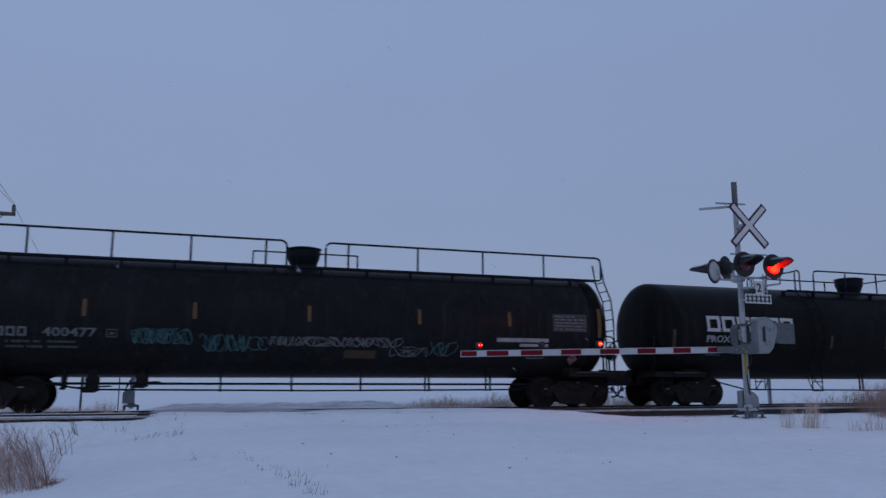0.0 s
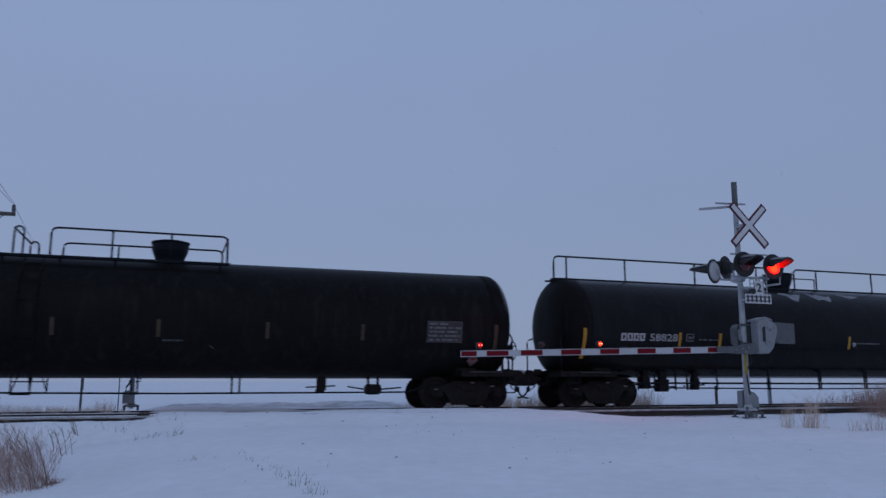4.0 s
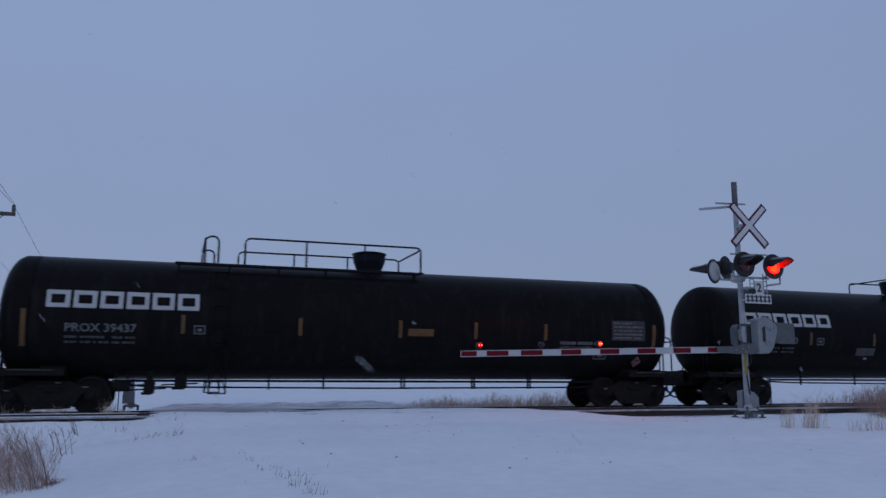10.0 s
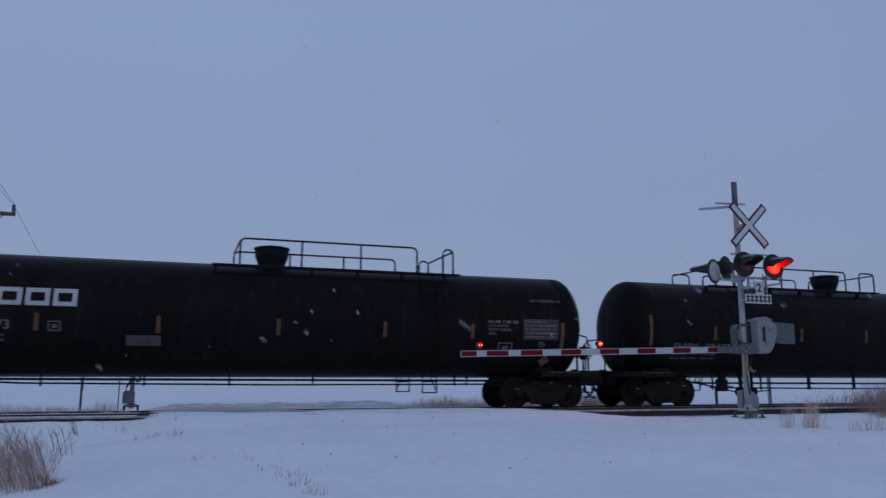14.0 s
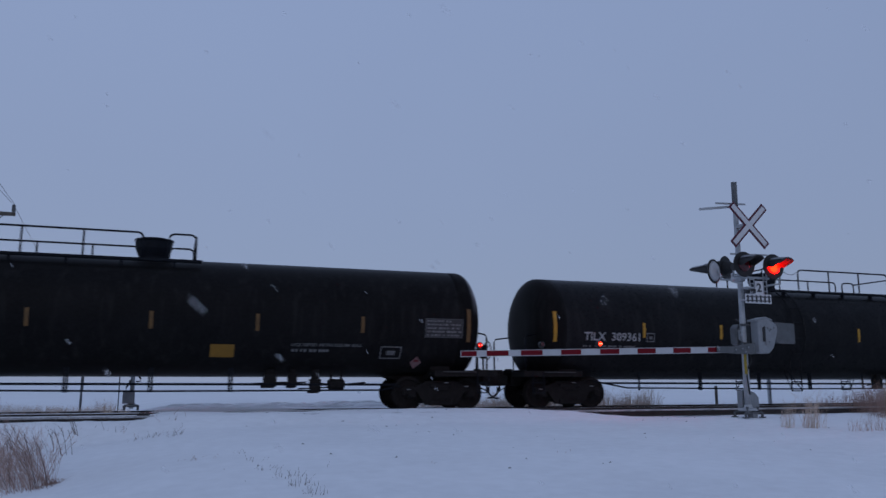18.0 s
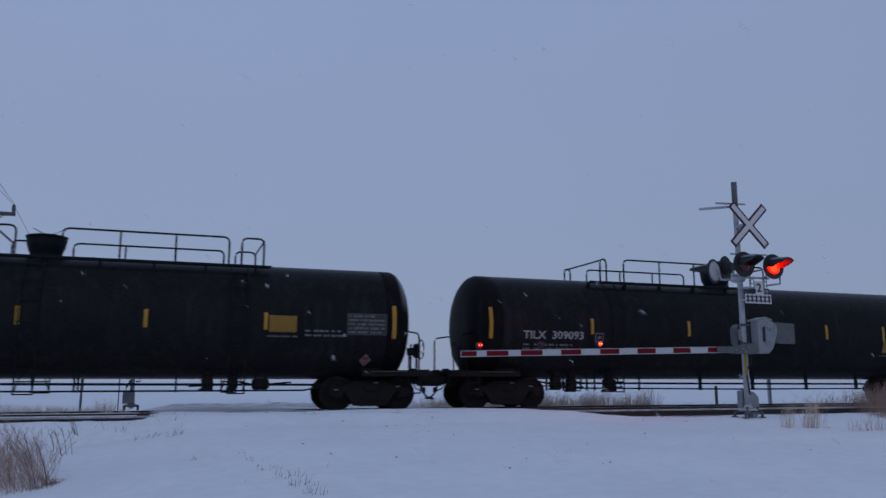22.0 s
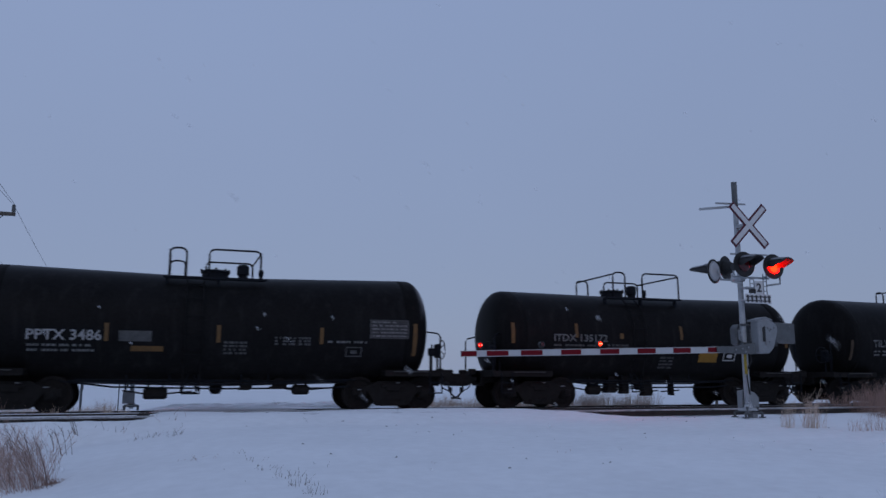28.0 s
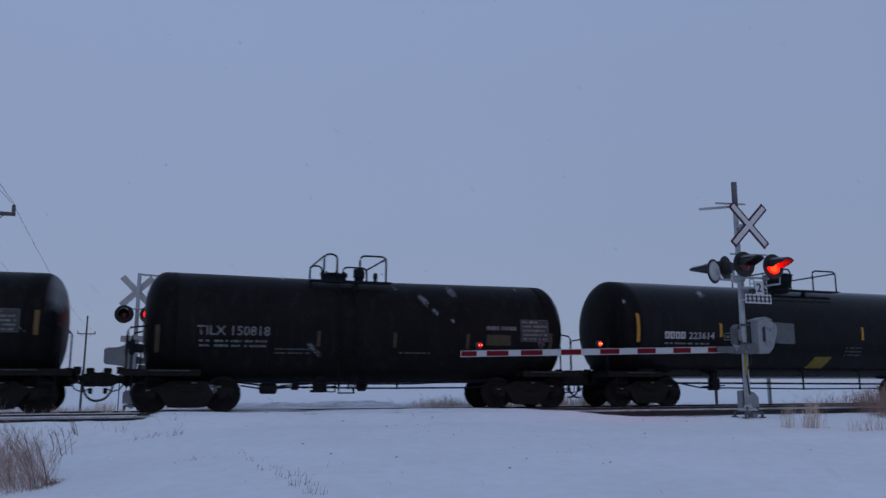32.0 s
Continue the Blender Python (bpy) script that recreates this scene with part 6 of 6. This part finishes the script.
weeds("tall_grass", [(-2.3, 29.8, 0.7, 0.7, 0.8), (-3.2, 29.0, 0.9, 0.8, 0.8), (-4.0, 28.2, 0.9, 0.9, 0.95), (-4.8, 27.6, 1.0, 1.0, 1.1), (-6.2, 27.4, 1.0, 1.1, 1.2), (-7.4, 27.4, 1.0, 1.1, 1.2)], "dry straw grass tufts in the snow beyond the track", "straw", 330, 0.25, 0.62, 0.3, 0.005, 0.3, "grass", 13)
weeds("tall_grass", [(-1.42, 20.5, 0.13, 1.0, 1.25), (-1.08, 20.5, 0.16, 0.7, 1.0), (-2.6, 20.4, 0.3, 0.8, 0.85), (-3.2, 20.4, 0.4, 0.9, 0.8), (-3.9, 20.4, 0.5, 1.1, 0.85), (-4.6, 20.4, 0.5, 1.1, 0.85)], "dry straw grass standing between the tracks", "straw", 60, 0.38, 0.62, 0.2, 0.0034, 0.6, "grass", 43)
weeds("tall_weeds", [(-2.05, 29.6, 0.45, 0.5, 0.9)], "brown bushy weeds in the snow beyond the track", "stem", 70, 0.4, 0.8, 0.3, 0.005, 0.8, "weeds", 33)
weeds("tall_weeds", [(11.3, 12.4, 0.12, 0.5, 0.85), (11.75, 12.3, 0.15, 1.0, 1.1), (11.95, 12.25, 0.1, 0.2, 0.9)], "clump of dry straw weeds beside the signal", "straw", 60, 0.5, 0.95, 0.16, 0.0036, 0.6, "weeds", 14)
weeds("tall_weeds", [(17.6, 18.6, 0.6, 0.12, 0.5), (18.5, 18.6, 0.6, 0.4, 0.65), (18.6, 17.6, 0.6, 0.7, 0.85), (18.5, 16.6, 0.6, 0.9, 0.95), (19.3, 17.4, 0.7, 0.9, 1.05), (19.2, 16.4, 0.6, 0.9, 1.05), (20.2, 18.0, 0.7, 0.8, 1.1), (20.0, 16.8, 0.7, 0.8, 1.1)], "thicket of dry brown weeds along the track", "stem", 260, 0.5, 1.15, 0.3, 0.004, 0.8, "weeds", 15)
weeds("tall_weeds", [(12.3 + 0.28 * k, 11.75 + 0.05 * k, 0.18, 0.4 + 0.2 * (k % 2), 0.45 + 0.1 * k) for k in range(6)], "row of thin weeds standing in the roadside snow", "pale_stem", 34, 0.35, 0.85, 0.25, 0.0034, 0.7, "weeds", 35)
weeds("stubble", [(0.95, 11.4, 0.14, 0.3, 0.7), (1.06, 10.5, 0.18, 0.5, 0.8), (1.16, 9.7, 0.2, 0.6, 0.8), (1.28, 9.0, 0.18, 0.9, 1.0), (1.36, 8.4, 0.16, 1.0, 1.0), (1.42, 7.9, 0.14, 0.7, 1.0), (1.62, 9.6, 0.3, 0.15, 0.8)], "line of dry stubble poking through roadside snow", "dark_stem", 24, 0.06, 0.2, 0.3, 0.0034, 0.15, "grass", 16)
weeds("stubble", [(-0.42, 15.0, 0.3, 0.7, 0.8), (-0.15, 15.3, 0.25, 0.6, 0.8), (0.1, 14.8, 0.15, 0.8, 1.0), (-1.0, 16.6, 0.4, 0.7, 0.9)], "row of brown stalks in the snow by the crossing", "dark_stem", 14, 0.08, 0.26, 0.3, 0.005, 0.3, "grass", 38)
weeds("stubble", [(-0.6 - 0.62 * k, 19.8 + 0.5 * math.sin(k), 0.6, 0.5, 0.6) for k in range(9)] + [(0.14, 16.9, 0.5, 0.15, 1.0), (-0.5, 16.0, 0.5, 0.08, 1.0)], "dry stalks poking through snow beside the track", "stem", 40, 0.12, 0.34, 0.3, 0.005, 0.2, "grass", 17)
weeds("stubble", [(0.37, 11.1, 0.25, 0.35, 0.8), (3.3, 9.6, 0.2, 0.12, 0.7), (5.4, 10.2, 0.25, 0.12, 0.6), (3.8, 8.9, 0.8, 0.2, 0.4), (6.2, 11.5, 1.5, 0.25, 0.35), (8.0, 11.5, 1.5, 0.15, 0.3)], "few dry twigs lying on snow", "stem", 40, 0.06, 0.16, 0.7, 0.0035, 0.3, "grass", 18)


# ---- clods and bits of dirt on the road ----
def road_debris():
    rnd = random.Random(31)
    vs, fs = [], []
    for _ in range(75):
        x, y = rnd.uniform(0.5, 13), rnd.uniform(8.5, 20.5)
        r = rnd.uniform(0.008, 0.022) * (0.6 + y / 30)
        z = rise(x, y)
        i0 = len(vs)
        for q in ((1, 0, 0), (-1, 0, 0), (0, 1, 0), (0, -1, 0), (0, 0, 0.8), (0, 0, -0.4)):
            vs.append((x + q[0] * r * rnd.uniform(0.6, 1.6), y + q[1] * r * rnd.uniform(0.6, 1.4), z + q[2] * r * rnd.uniform(0.6, 1.2)))
        for a, b, e in ((0, 2, 4), (2, 1, 4), (1, 3, 4), (3, 0, 4), (2, 0, 5), (1, 2, 5), (3, 1, 5), (0, 3, 5)):
            fs.append((i0 + a, i0 + b, i0 + e))
    me = bpy.data.meshes.new("road_debris")
    me.from_pydata(vs, [], fs)
    me.materials.append(M["tie"])
    tagged(new("road_debris", me), "scattered dark clods and grit on snowy road", "debris", kind="stuff")


road_debris()


def windrow():
    """Clods of ploughed snow thrown up beside the road beyond the track."""
    rnd = random.Random(53)
    vs, fs = [], []
    for _ in range(260):
        x, y = rnd.uniform(-0.2, 7.2), rnd.gauss(26.6, 0.45)
        r = rnd.uniform(0.06, 0.2) * (1.3 if rnd.random() < 0.15 else 1)
        z = rise(x, y)
        i0 = len(vs)
        n = 7
        for k in range(n):
            a = 2 * math.pi * k / n
            q = rnd.uniform(0.8, 1.5)
            vs.append((x + r * q * 2.6 * math.cos(a), y + r * q * math.sin(a), z - 0.03))
        for k in range(n):
            a = 2 * math.pi * (k + 0.4) / n
            q = rnd.uniform(0.5, 0.8)
            vs.append((x + r * q * 2.2 * math.cos(a), y + r * q * math.sin(a), z + r * rnd.uniform(0.2, 0.42)))
        for k in range(n):
            j = (k + 1) % n
            fs.append((i0 + k, i0 + j, i0 + n + j, i0 + n + k))
        fs.append(tuple(i0 + n + k for k in range(n)))
    me = bpy.data.meshes.new("snow_clods")
    me.from_pydata(vs, [], fs)
    me.materials.append(M["snow"])
    me.shade_smooth()
    tagged(new("snow_clods", me), "ploughed clods of white snow beyond the track", "snow", kind="stuff")


windrow()


# ---- falling snow ----
WIND = Vector((3.0, 0, -2.6))      # across the view, per second


def snowfall():
    rnd = random.Random(5)
    c, s = math.cos(radians(19.0)), math.sin(radians(19.0))
    vs, fs = [], []
    for _ in range(3600):
        back = rnd.uniform(-4, 32 * 1.02)
        if back < 12 and rnd.random() < 0.72:
            continue
        d = rnd.uniform(1.4, 10.0)
        right = rnd.uniform(-0.75, 0.75) * d - WIND.x * back
        up = rnd.uniform(-0.35, 0.75) * d - WIND.z * back
        p = Vector((right * c + d * s, -right * s + d * c, EYE + up))
        r = rnd.uniform(0.004, 0.0125) * (0.7 + 0.2 * d)
        for shell in (1.0, 0.72, 0.42):          # open outer crystals round a denser heart
            i0 = len(vs)
            for q in ((1, 0, 0), (-1, 0, 0), (0, 1, 0), (0, -1, 0), (0, 0, 1), (0, 0, -1)):
                vs.append(tuple(p + Vector(q) * r * shell * rnd.uniform(0.6, 1.4)))
            for a, b, e in ((0, 2, 4), (2, 1, 4), (1, 3, 4), (3, 0, 4), (2, 0, 5), (1, 2, 5), (3, 1, 5), (0, 3, 5)):
                fs.append((i0 + a, i0 + b, i0 + e))
    me = bpy.data.meshes.new("snowfall")
    me.from_pydata(vs, [], fs)
    me.materials.append(M["flake"])
    return tagged(new("snowfall", me), "scattered snowflakes drifting down in the wind", "snowfall", kind="stuff")


FLAKES = snowfall()


# ---- what moves ----
def gone(t):
    """How far the train has rolled."""
    return 6.0315 * t - 0.2074 * t * t / 32


def motions():
    for car, mid in CARS:
        walk(car, [(t, pose(mid - gone(t), TRACK, 0)) for t in range(0, 33)])
    for w in ROLLING:
        x, y, z = w.matrix_basis.translation
        walk(w, [(k / 10, pose(x, y, z, 0, -math.degrees(gone(k / 10) / 0.457), 0)) for k in range(321)])
    c, s = math.cos(radians(19.0)), math.sin(radians(19.0))
    walk(FLAKES, [(t, pose(WIND.x * t * c, -WIND.x * t * s, WIND.z * t)) for t in (0, 16, 32)])


motions()
